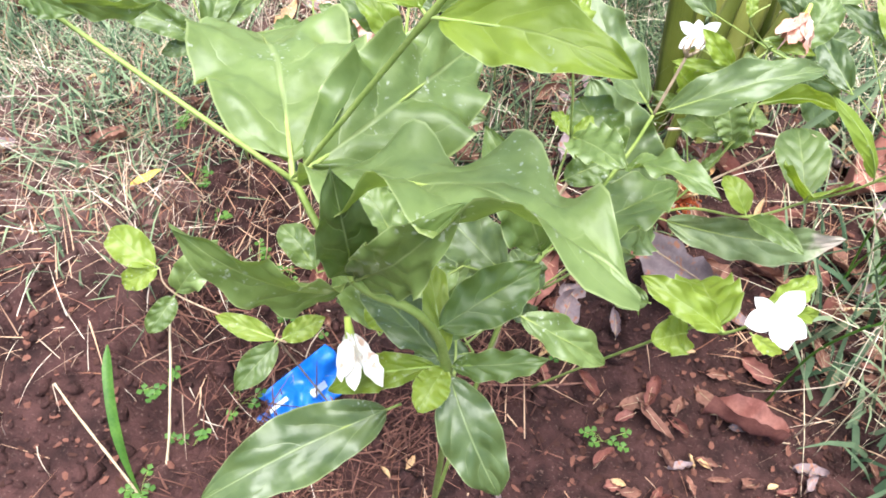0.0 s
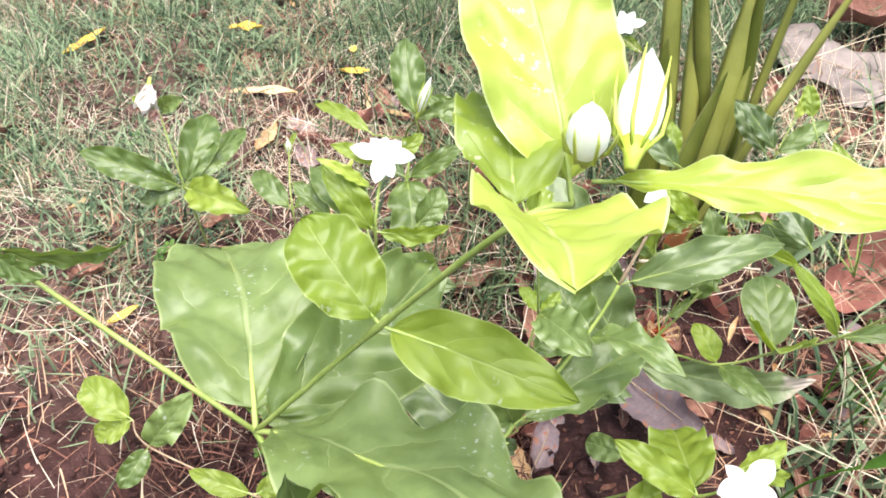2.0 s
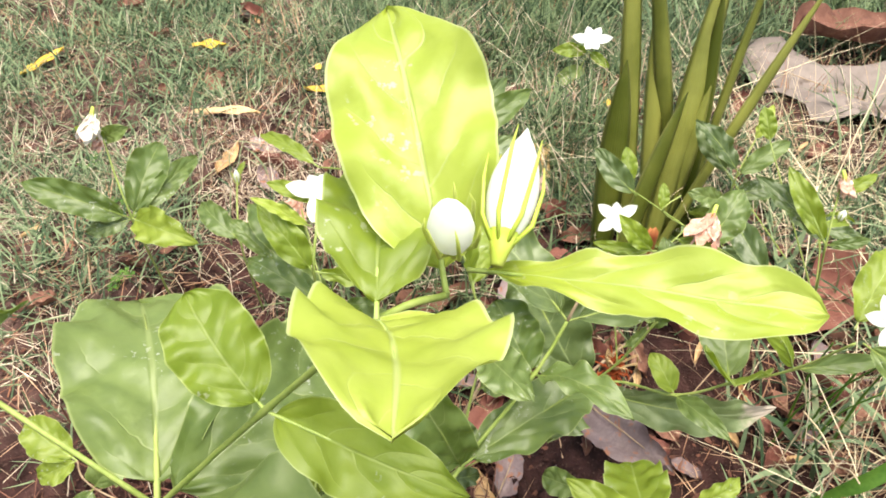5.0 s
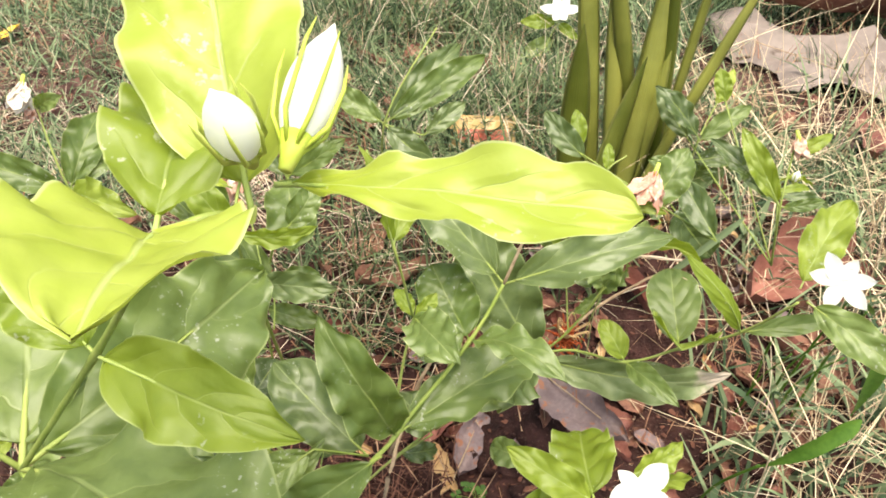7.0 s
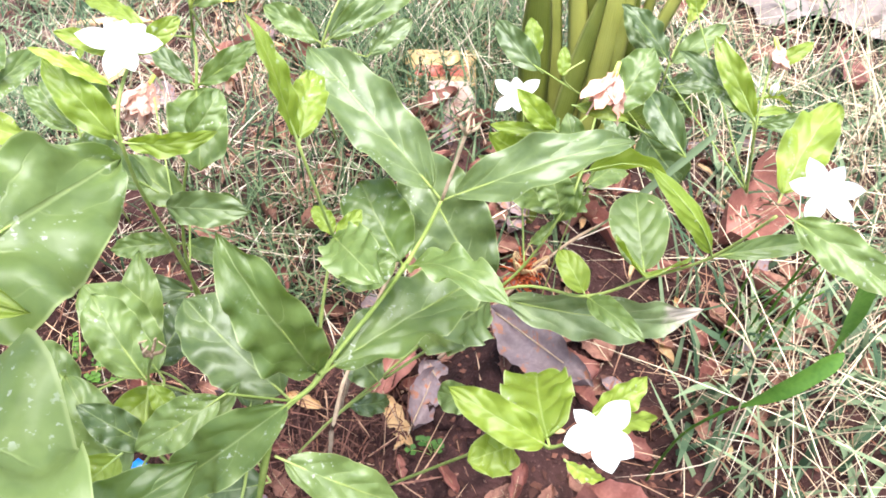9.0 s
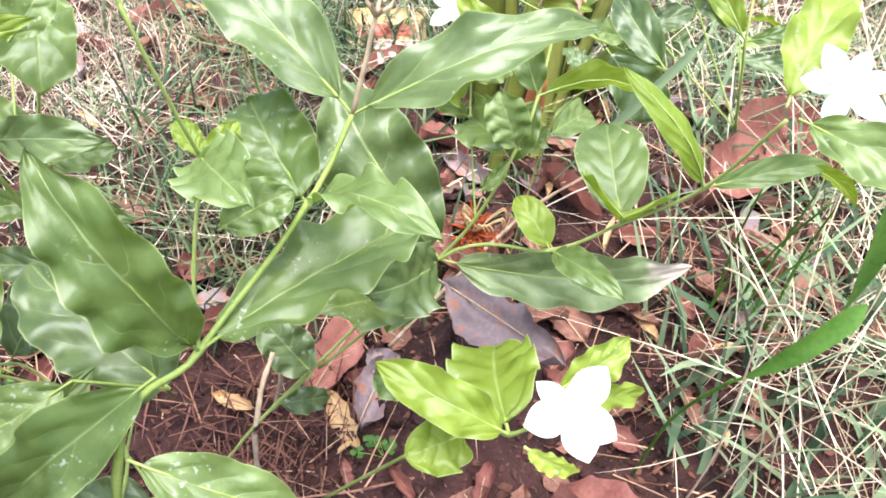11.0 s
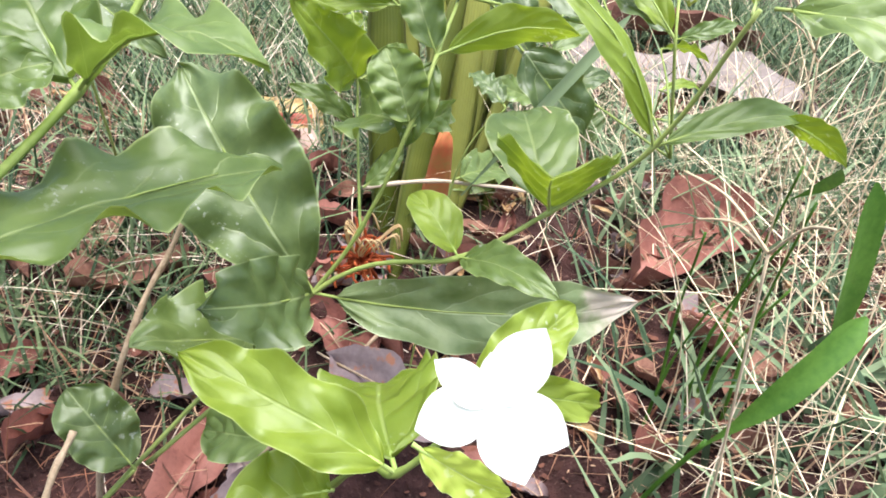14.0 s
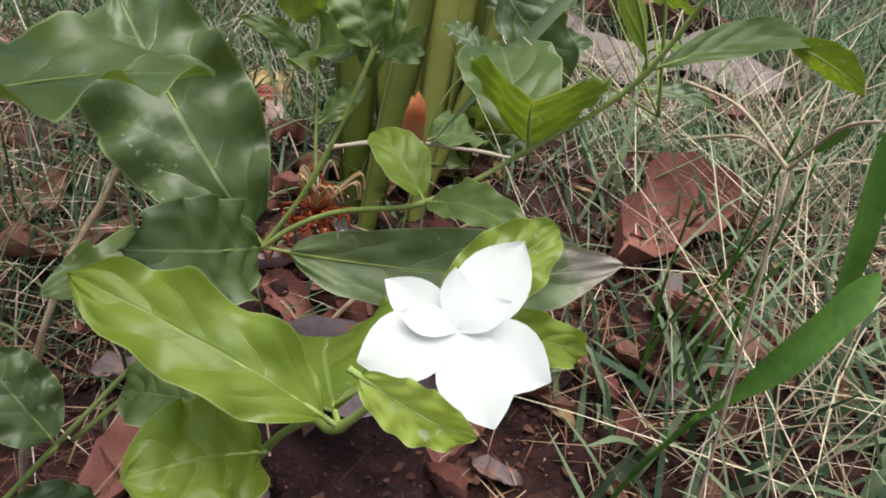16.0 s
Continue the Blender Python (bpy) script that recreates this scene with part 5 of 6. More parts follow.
def stump(plant, low, top, width):
    """The foot of a strap leaf cut off short: a channelled sheath with a torn, hollow end."""
    b, t = Vector(low), Vector(top)
    ax = t - b
    verts, faces, uvs = [], [], []
    n, rows = 10, 6
    for j in range(rows + 1):
        for i in range(n):
            a = 2 * math.pi * i / n
            torn = 0.30 * noise.noise((i * 1.7, 3.0, width * 90)) if j == rows else 0.0
            r = width * (0.58 - 0.26 * (j / rows) ** 1.5) * (1 + 0.12 * noise.noise((i * 1.3, j * 0.8, width * 50)))
            verts.append(b + ax * (j / rows + torn) + Vector((math.cos(a) * r, math.sin(a) * r * 0.55, 0)))
            uvs.append((i / n, j / rows))
    for j in range(rows):
        for i in range(n):
            p, q = j * n + i, j * n + (i + 1) % n
            faces.append((p, q, q + n, p + n))
    verts.append(b + ax * 0.88)
    uvs.append((0.5, 0.9))
    faces += [(rows * n + i, rows * n + (i + 1) % n, len(verts) - 1) for i in range(n)]
    mesh_object("cut_leaf_base", verts, faces, [M_STRAP_END], plant, uvs)["label"] = "reddish cut-off leaf foot"


stump(clump, (0.1325, 0.5620, 0.1150), (0.1347, 0.5500, 0.1830), 0.0185)


# ---- grass and straw ----
def blades(name, roots, lengths, widths, lean, bend, mat, label, seed, lying=0.0, category="grass", droop=0.35):
    """Many thin folded blades in one mesh, each of three joints."""
    r = np.random.RandomState(seed)
    n = len(roots)
    ang = r.uniform(0, 2 * np.pi, n)
    le = np.abs(r.normal(lean, lean * 0.5, n))
    d0 = np.stack([np.cos(ang) * np.sin(le), np.sin(ang) * np.sin(le), np.cos(le)], 1)
    ang2 = ang + r.normal(0, 0.5, n)
    b = r.uniform(0.2, 1.0, n) * bend
    verts, faces = np.zeros((n, 8, 3)), []
    side = np.stack([-np.sin(ang + r.normal(0, 0.9, n)), np.cos(ang), np.zeros(n)], 1)
    side /= np.linalg.norm(side, axis=1)[:, None]
    p = np.array(roots, float)
    d = d0.copy()
    for k in range(4):
        w = widths * (1.0, 0.9, 0.6, 0.08)[k] * 0.5
        verts[:, 2 * k] = p - side * w[:, None]
        verts[:, 2 * k + 1] = p + side * w[:, None]
        p = p + d * (lengths / 3)[:, None]
        d = d + np.stack([np.cos(ang2) * b, np.sin(ang2) * b, -b * droop], 1)
        d /= np.linalg.norm(d, axis=1)[:, None]
    idx = (np.arange(n) * 8)[:, None]
    quads = np.concatenate([idx + np.array([2 * k, 2 * k + 1, 2 * k + 3, 2 * k + 2]) for k in range(3)], 0)
    me = bpy.data.meshes.new(name)
    me.from_pydata(verts.reshape(-1, 3).tolist(), [], quads.tolist())
    me.materials.append(mat)
    ob = new(name, me)
    return tagged(ob, label, category, kind="stuff")


def scatter(n, x0, x1, y0, y1, keep, seed, lift=0.0):
    r = np.random.RandomState(seed)
    out = []
    while len(out) < n:
        x, y = r.uniform(x0, x1), r.uniform(y0, y1)
        if r.uniform() < keep(x, y):
            out.append((x, y, ground_z(x, y) - 0.002 + lift * r.uniform()))
    return out


def patchy(x, y, f=6.0, o=0.0):
    return smooth(noise.noise((x * f, y * f, 3.0 + o)), -0.25, 0.25)


def lawn_at(x, y):
    edge = -0.30 + 0.05 * math.sin(7 * y + 1.0)
    left = (1 - smooth(x, edge - 0.06, edge + 0.03)) * smooth(y, 0.15, 0.6)
    back = smooth(y, 0.55, 0.8) * (1 - 0.7 * smooth(x, 0.35, 0.6))
    return max(left, back)


def lawn_fade(x, y):
    """The lawn thins out unevenly away from the bed."""
    return 1 - smooth(math.hypot(x + 0.05, (y - 0.7) * 1.05) + 0.25 * noise.noise((x * 3, y * 3, 7.0)), 1.0, 1.6)


def open_patch(x, y):
    """Thin grass over the large fallen leaf and over the bare patch by the lawn's edge."""
    slab = smooth(math.hypot((x - 0.50) * 0.8, y - 0.97), 0.14, 0.23)
    bare = smooth(math.hypot((x + 0.29) * 0.8, (y - 0.75) * 0.7), 0.06, 0.16)
    return (0.06 + 0.94 * slab) * (0.15 + 0.85 * bare)


def rand(n, lo, hi, seed):
    return np.random.RandomState(seed).uniform(lo, hi, n)


def left_straw(x, y):
    return (0.3 + 0.7 * patchy(x, y, 5.0, 8.0)) * (1 - smooth(x, -0.28, -0.16)) * (0.05 + 0.95 * smooth(y, 0.22, 0.55)) * (1 - 0.65 * smooth(y + 0.2 * math.sin(9 * x), 0.65, 0.95))


def bed_back(x, y):
    hollow = open_patch(x, y) * (1 - 0.8 * smooth(x, -0.06, 0.02) * (1 - smooth(x, 0.28, 0.40)) * (1 - smooth(y, 0.56, 0.74)))
    hollow *= 1 - 0.8 * smooth(x, 0.18, 0.30) * (1 - smooth(y, 0.72, 0.95))
    return hollow * (0.15 + 0.85 * patchy(x, y, 7.0, 2.0)) * smooth(y - 0.25 * max(x, 0.0), 0.37, 0.52) * smooth(x, -0.34, -0.2)


def right_side(x, y):
    return smooth(x + 0.15 * (y - 0.3), 0.21, 0.34)


N = 92000
blades("lawn_grass", scatter(N, -1.6, 1.6, 0.25, 2.3, lambda x, y: lawn_fade(x, y) * open_patch(x, y) * lawn_at(x, y) * (0.25 + 0.75 * patchy(x, y)) * (0.35 + 0.65 * smooth(y, 0.35, 0.65)), 1), rand(N, 0.018, 0.062, 2), rand(N, 0.0012, 0.0032, 3), 0.95, 0.6, M_GRASS2, "short grey-green lawn grass growing in patches", 4)
N = 10500
blades("bed_grass", scatter(N, -0.4, 1.0, 0.36, 1.5, bed_back, 5), rand(N, 0.03, 0.11, 6), rand(N, 0.0012, 0.0036, 7), 0.55, 0.65, M_GRASS, "fine green grass growing through the bed", 8)
N = 2300
blades("side_grass", scatter(N, 0.2, 1.0, 0.12, 1.2, lambda x, y: open_patch(x, y) * right_side(x, y) * (0.3 + 0.7 * patchy(x, y, 8.0, 5.0)), 9), rand(N, 0.05, 0.15, 10), rand(N, 0.002, 0.006, 11), 0.55, 0.6, M_GRASS2, "green grass blades beside the bed", 12)
N = 110
blades("broad_side_grass", scatter(N, 0.23, 0.46, 0.17, 0.44, lambda x, y: right_side(x + 0.04, y), 71), rand(N, 0.05, 0.13, 72), rand(N, 0.005, 0.009, 73), 0.7, 0.5, M_GRASS2, "broad blue-green grass blades low beside the straw", 74)
N = 24000
blades("dry_straw", scatter(N, -1.4, -0.1, 0.05, 1.7, left_straw, 13, 0.012), rand(N, 0.012, 0.06, 14), rand(N, 0.0004, 0.0011, 15), 1.36, 0.35, M_STRAW, "pale dry straw lying over the lawn edge", 16, category="straw", droop=0.1)
N = 2200
blades("dead_stems", scatter(N, -0.42, 0.05, 0.08, 0.42, lambda x, y: (0.1 + 0.9 * patchy(x, y, 7.0, 31.0)) * (1 - smooth(math.hypot(x + 0.2, y - 0.28), 0.1, 0.24)), 61, 0.012), rand(N, 0.012, 0.055, 62), rand(N, 0.0006, 0.002, 63), 1.3, 0.4, M_STEMS, "matted rusty dead stems under the bush", 64, category="straw", droop=0.15)
N = 9000
blades("reddish_straw", scatter(N, -0.9, 0.6, 0.08, 1.3, lambda x, y: (0.15 + 0.85 * patchy(x, y, 5.0, 11.0)) * (0.2 + 0.8 * smooth(y, 0.22, 0.42)), 17, 0.008), rand(N, 0.015, 0.07, 18), rand(N, 0.0006, 0.0016, 19), 1.45, 0.2, M_STRAW_RED, "reddish-brown dead stalks lying on the soil", 20, category="straw", droop=0.1)
N = 900
blades("dry_stalks", scatter(N, 0.12, 0.7, 0.15, 0.84, lambda x, y: right_side(x, y) * (0.2 + 0.8 * patchy(x, y, 6.0, 14.0)) * (0.25 + 0.75 * smooth(math.hypot(x - 0.36, y - 0.58), 0.06, 0.16)), 21, 0.06), rand(N, 0.10, 0.30, 22), rand(N, 0.0006, 0.0015, 23), 1.1, 0.22, M_STRAW_TAN, "tangle of tall dry straw-coloured grass stalks", 24, category="straw", droop=0.5)
N = 950
blades("fallen_straw", scatter(N, 0.12, 0.75, 0.24, 0.85, lambda x, y: right_side(x, y) * (0.25 + 0.75 * patchy(x, y, 7.0, 24.0)), 41, 0.02), rand(N, 0.04, 0.15, 42), rand(N, 0.0005, 0.0012, 43), 1.35, 0.25, M_STRAW, "short pale straws lying crosswise on the ground", 44, category="straw", droop=0.1)
N = 1500
blades("back_stalks", scatter(N, -0.35, 0.3, 0.45, 1.1, bed_back, 25, 0.02), rand(N, 0.03, 0.12, 26), rand(N, 0.0007, 0.0016, 27), 1.25, 0.25, M_STRAW, "dry stalks standing in the grass behind", 28, category="straw", droop=0.4)

N = 42000
blades("far_grass", scatter(N, -4.0, 4.0, 0.6, 6.0, lambda x, y: (0.2 + 0.8 * patchy(x, y, 2.0, 20.0)) * smooth(math.hypot(x, y - 0.8), 0.8, 1.4) * (1 - smooth(math.hypot(x, y - 0.8), 2.2, 4.4)), 31), rand(N, 0.03, 0.08, 32), rand(N, 0.002, 0.006, 33), 0.7, 0.5, M_GRASS2, "rough grass farther off behind the bed", 34)


# ---- broad blade and forked grass heads ----
def blade_thing(base, tip, width, arch, label, mat):
    b, t = Vector(base), Vector(tip)
    ax = t - b
    s = ax.cross(Vector((0.0, -0.75, 0.65))).normalized()
    n = s.cross(ax).normalized()
    verts, faces, uvs = [], [], []
    for j in range(17):
        k = j / 16
        half = 0.5 * width * (0.12 + 0.88 * smooth(k, 0.0, 0.55)) * (1 - max(0, (k - 0.86) / 0.14) ** 2 * 0.85)
        c = b + ax * k + n * (4 * k * (1 - k) * arch)
        for u in (-1, -0.5, 0, 0.5, 1):
            verts.append(c + s * (u * half) + n * (abs(u) * half * 0.28))
            uvs.append((0.5 + 0.5 * u, k))
    for j in range(16):
        for i in range(4):
            a = j * 5 + i
            faces.append((a, a + 1, a + 6, a + 5))
    e = thing("grass_tuft", b, label, "grass", "broad grass")
    mesh_object("blade", verts, faces, [mat], e, uvs)
    return e


def rooted(x, y):
    return (x, y, ground_z(x, y) - 0.003)


tuft = blade_thing((0.2175, 0.2760, 0.1640), (0.2655, 0.2790, 0.2310), 0.0128, 0.007, "broad bright green grass blade leaning over straw", M_BLADE)
v, f = tube(glide([rooted(0.205, 0.30), (0.205, 0.29, 0.10), (0.2185, 0.2762, 0.1660)], 8), [0.0012] * 17, 6)
mesh_object("stalk", v, f, [M_BLADE], tuft)
blade_thing((0.312, 0.338, 0.150), (0.290, 0.333, 0.264), 0.0150, 0.004, "broad upright grass blade beside the straw", M_BLADE)
blade_thing((-0.3230, 0.1130, 0.0180), (-0.3672, 0.2019, 0.1095), 0.009, 0.016, "curved green grass blade on the soil bank", M_BLADE)


blade_thing((0.302, 0.398, 0.222), (0.283, 0.345, 0.262), 0.0065, 0.004, "narrow bright grass blade bent across the straw", M_BLADE)
blade_thing((0.118, 0.374, 0.225), (0.183, 0.385, 0.312), 0.0052, 0.004, "narrow pale grass blade rising behind the leaves", M_GRASS2)


def grass_head(root, node, tips, label):
    """A dry stalk with thin seed-bearing fingers spreading from its top."""
    e = thing("grass_stalk", root, label, "grass", "seeding grass stalks")
    r, n = Vector(root), Vector(node)
    mid = r.lerp(n, 0.5) + Vector((0.006, -0.004, 0.0))
    v, f = tube(glide([r, mid, n], 8), [0.0006] * 9 + [0.0005] * 8, 6)
    mesh_object("stalk", v, f, [M_STALK], e)
    for t in tips:
        t = Vector(t)
        line = glide([n, n.lerp(t, 0.5) + Vector((0, 0, 0.004)), t], 7)
        rad = [0.0005] + [0.00036 + 0.00016 * (i % 2) for i in range(1, 14)] + [0.0002]
        v, f = tube(line, rad, 6)
        mesh_object("seed_finger", v, f, [M_STALK], e)


grass_head(rooted(0.222, 0.262), (0.177, 0.229, 0.287), ((0.1625, 0.2605, 0.2957), (0.1669, 0.2525, 0.2839), (0.1743, 0.206, 0.3077)), "dry grass stalk with spreading seed fingers")
grass_head(rooted(0.30, 0.40), (0.285, 0.40, 0.30), ((0.25, 0.36, 0.36), (0.31, 0.44, 0.35), (0.27, 0.45, 0.34)), "dry grass stalk with spreading seed fingers")
grass_head(rooted(0.36, 0.45), (0.33, 0.46, 0.28), ((0.28, 0.43, 0.31), (0.38, 0.50, 0.32)), "dry grass stalk with spreading seed fingers")
STALKS = ((0.24, 0.25, 0.03, -0.04, 0.3), (0.27, 0.30, 0.02, 0.03, 0.3), (0.29, 0.27, -0.02, 0.05, 0.26), (0.25, 0.36, -0.05, 0.0, 0.26), (0.32, 0.36, 0.03, 0.04, 0.33), (0.34, 0.31, 0.01, -0.02, 0.28))
for k, (x, y, dx, dy, h) in enumerate(STALKS):
    r = Vector(rooted(x, y))
    bow = Vector((0.03 * math.sin(k * 2.3), 0.02 * math.cos(k * 1.7), 0.0))
    v, f = tube(glide([r, r + Vector((dx * 0.3, dy * 0.3, h * 0.45)) + bow, r + Vector((dx, dy, h * 0.8)) + bow * 0.6, r + Vector((dx * 1.8, dy * 1.6, h)) - bow], 6), [0.0004] * 10 + [0.0003] * 9, 6)
    tagged(mesh_object("grass_stalk", v, f, [M_STALK]), "thin upright dry grass stalk", "grass", "seeding grass stalks")
for k, (x, y, h) in enumerate(((0.290, 0.400, 0.15), (0.302, 0.412, 0.18), (0.284, 0.425, 0.14), (0.312, 0.392, 0.17), (0.268, 0.405, 0.12), (0.296, 0.385, 0.13))):
    r = Vector(rooted(x, y))
    v, f = tube(glide([r, r + Vector((0.006 * math.sin(k * 2.0), 0.004, h * 0.5)), r + Vector((0.014 * math.cos(k * 1.4), -0.01, h))], 6), [0.0013] * 7 + [0.0008] * 6, 6)
    tagged(mesh_object("grass_stalk", v, f, [M_BLADE]), "thin upright green grass stalk", "grass", "green grass stalks")


# ---- sticks ----
def stick(points, r0, r1, label, mat=M_TAN):
    line = glide(points, 8)
    n = len(line)
    line = [p + Vector((noise.noise(p * 40), noise.noise(p * 40 + Vector((3, 1, 2))), noise.noise(p * 40 + Vector((9, 4, 2))))) * r0 * 0.8 for p in line]
    v, f = tube(line, [(r0 + (r1 - r0) * i / (n - 1)) * (1 + 0.2 * math.sin(i * 2.1)) for i in range(n)], 7)
    return tagged(mesh_object("stick", v, f, [mat]), label, "stick", "dry sticks")


stick([(-0.0670, 0.2795, -0.0040), (-0.0570, 0.2795, 0.1019), (-0.0483, 0.3121, 0.1316)], 0.0019, 0.0015, 'pale slanting woody stick in the bed')
stick([(-0.0669, 0.3494, 0.0000), (-0.0369, 0.3494, 0.1394), (-0.0097, 0.3822, 0.2008)], 0.0019, 0.0014, 'tan slanting stick among the grass')
stick([(-0.3150, 0.1220, 0.0080), (-0.3164, 0.1754, 0.0662), (-0.3258, 0.2288, 0.1125)], 0.0012, 0.0009, "thin pale upright stalk beside the bank", M_STALK)
stick([(-0.3220, 0.1120, 0.0180), (-0.3636, 0.1422, 0.0589), (-0.4052, 0.1724, 0.0878)], 0.0012, 0.0009, "thin pale stalk leaning on the soil bank", M_STALK)
stick([(0.02, 0.40, 0.02), (0.12, 0.47, 0.10), (0.2, 0.52, 0.12)], 0.0018, 0.0012, "slanting tan stick behind the leaves")
stick([(0.06, 0.30, 0.004), (0.0, 0.28, 0.012), (-0.08, 0.27, 0.01)], 0.0012, 0.0008, "thin reddish twig lying on soil", M_DRY)
stick([(0.075, 0.468, 0.178), (0.125, 0.468, 0.186), (0.19, 0.475, 0.178)], 0.0014, 0.0011, "pale straw stem lying across the bed", M_STRAW)


# ---- fallen leaves ----
def dry_leaf(name, length, width, curl, mat, seed, label):
    """A fallen leaf, curled and crumpled, lying with its stalk along +x."""
    verts, faces, uvs = [], [], []
    nv, nu = 16, 8
    for j in range(nv + 1):
        s = j / nv
        half = 0.5 * width * (s ** 0.6) * ((1 - s) ** 0.7) * 1.85 * (1 + 0.08 * math.sin(17 * s + seed))
        for i in range(nu + 1):
            u = 2 * i / nu - 1
            z = curl * width * (u * u * 0.8 + 0.35 * math.sin(2.6 * s + seed)) + 0.16 * width * noise.noise((s * 3.5, u * 2, seed * 1.7)) + 0.06 * width * noise.noise((s * 11, u * 5, seed * 0.7))
            torn = 1 + (0.28 * noise.noise((s * 7, u, seed * 2.1)) - 0.1 * abs(math.sin(23 * s + seed))) * abs(u)
            verts.append(((s - 0.5) * length * (1 + 0.05 * u), u * half * torn * (1 - 0.3 * abs(curl)) + 0.08 * width * math.sin(3 * s + seed), z))
            uvs.append((0.5 + 0.5 * u, s))
    for j in range(nv):
        for i in range(nu):
            a = j * (nu + 1) + i
            faces.append((a, a + 1, a + nu + 2, a + nu + 1))
    tv, tf = tube([(-0.62 * length, 0.0, curl * width * 0.2), (-0.5 * length, 0, 0.0), (0.0, 0, curl * width * 0.3), (0.42 * length, 0, 0.0)], [0.0006, 0.0008, 0.0006, 0.0003], 5)
    tv = [Vector((p[0], p[1], p[2] + 0.0004 + curl * width * 0.35 * math.sin(2.6 * min(1.0, max(0.0, p[0] / length + 0.5)) + seed))) for p in tv]
    ob = mesh_object(name, verts, faces, [mat], None, uvs)
    mesh_object("leaf_stalk", tv, tf, [M_TAN], ob)
    return tagged(ob, label, "leaf", "fallen leaves")


def lay(ob, x, y, turn, lift=0.006, rx=0.0, ry=0.0):
    ob.matrix_basis = pose(x, y, ground_z(x, y) + lift, rx, ry, turn)
    return ob


lay(dry_leaf("fallen_leaf", 0.112, 0.064, 0.16, M_DRY_GREY, 3, "purplish-grey fallen leaf with a rusty edge on a heap of litter"), 0.098, 0.352, -50, 0.046, 30, -14)
lay(dry_leaf("fallen_leaf", 0.15, 0.11, 0.38, M_DRY_RED, 6, "broad reddish-brown fallen leaf among straw"), 0.343, 0.560, 35, 0.004, 20)
lay(dry_leaf("fallen_leaf", 0.12, 0.07, 0.2, M_DRY_RED, 8, "curled reddish fallen leaf among straw"), 0.50, 0.80, 80, 0.02, 10)
lay(dry_leaf("fallen_leaf", 0.055, 0.026, 0.25, M_DRY_TAN, 9, "crisp tan fallen leaf on bare soil"), -0.012, 0.338, -60, 0.004)
lay(dry_leaf("fallen_leaf", 0.04, 0.026, 0.3, M_DRY_RED, 11, "rusty fallen leaf in the hollow"), 0.085, 0.43, 20, 0.016)
lay(dry_leaf("fallen_leaf", 0.36, 0.24, 0.06, M_SLAB, 12, "very large flat ashen fallen leaf with dark spots"), 0.500, 0.985, -38, 0.02, 10)
lay(dry_leaf("fallen_leaf", 0.26, 0.14, 0.3, M_DRY, 14, "large dark brown fallen leaf"), 0.57, 1.14, 10, 0.03)
lay(dry_leaf("fallen_leaf", 0.08, 0.05, 0.3, M_DRY, 16, "dark brown fallen leaf in grass"), -0.085, 0.53, 20, 0.02)
lay(dry_leaf("fallen_leaf", 0.11, 0.055, 0.3, M_DRY_RED, 17, "long rusty fallen leaf under the bush"), -0.02, 0.405, 65, 0.014)
lay(dry_leaf("fallen_leaf", 0.10, 0.05, 0.2, M_DRY_GREY, 15, "purplish fallen leaf under the bush"), 0.01, 0.56, 70, 0.012)
for x, y, a, m, ln, wd in ((-0.672, 0.861, 70, M_YELLOW, 0.08, 0.022), (-0.456, 0.939, 20, M_YELLOW, 0.05, 0.03), (-0.285, 0.885, 10, M_YELLOW, 0.045, 0.025), (-0.405, 0.379, 60, M_YELLOW, 0.032, 0.014), (-0.383, 0.774, 10, M_DRY_TAN, 0.085, 0.026), (-0.358, 0.693, 80, M_DRY_TAN, 0.06, 0.028), (-0.62, 0.42, 40, M_DRY_TAN, 0.06, 0.035)):
    lay(dry_leaf("fallen_leaf", ln, wd, 0.15, m, int(-x * 100), "yellow fallen leaf on the lawn" if m is M_YELLOW else "pale tan fallen leaf on the lawn"), x, y, a, 0.012)
LITTER = ((0.06, 0.036, 0.30, M_DRY, "small brown crumpled fallen leaf"), (0.05, 0.034, 0.42, M_DRY_RED, "small rusty crumpled fallen leaf"), (0.085, 0.045, 0.25, M_DRY, "brown curled fallen leaf"), (0.055, 0.042, 0.3, M_DRY_GREY, "greyish crumpled fallen leaf"), (0.036, 0.018, 0.3, M_DRY_TAN, "small pale fallen leaf"), (0.07, 0.05, 0.5, M_DRY_RED, "rusty curled fallen leaf"), (0.04, 0.03, 0.6, M_DRY, "dark brown broken fallen leaf"))
litter = [dry_leaf("fallen_leaf", a, w, c, m, 21 + k, lab) for k, (a, w, c, m, lab) in enumerate(LITTER)]
rng = random.Random(77)
for k in range(340):
    x, y = rng.uniform(-0.25, 0.55), rng.uniform(0.30, 0.95)
    if k % 5 < 2:
        x, y = rng.uniform(-0.02, 0.40), rng.uniform(0.31, 0.70)
    if k > 300:
        x, y = rng.uniform(-0.9, -0.2), rng.uniform(0.3, 1.2)
    elif k % 11 in (5, 8):
        x, y = rng.uniform(-0.2, 0.3) if k % 11 == 5 else rng.uniform(0.05, 0.26), rng.uniform(0.14, 0.30)
    src = litter[k % 7]
    small = 0.55 if y < 0.36 else 1.0
    m = pose(x, y, ground_z(x, y) + 0.006, rng.uniform(-28, 28), rng.uniform(-20, 20), rng.uniform(0, 360))
    if k < 7:
        src.matrix_basis = m
    else:
        copy_thing(src, m @ Matrix.Diagonal((small * rng.uniform(0.5, 1.0), small * rng.uniform(0.5, 1.05), small * rng.uniform(0.5, 1.0), 1.0)))


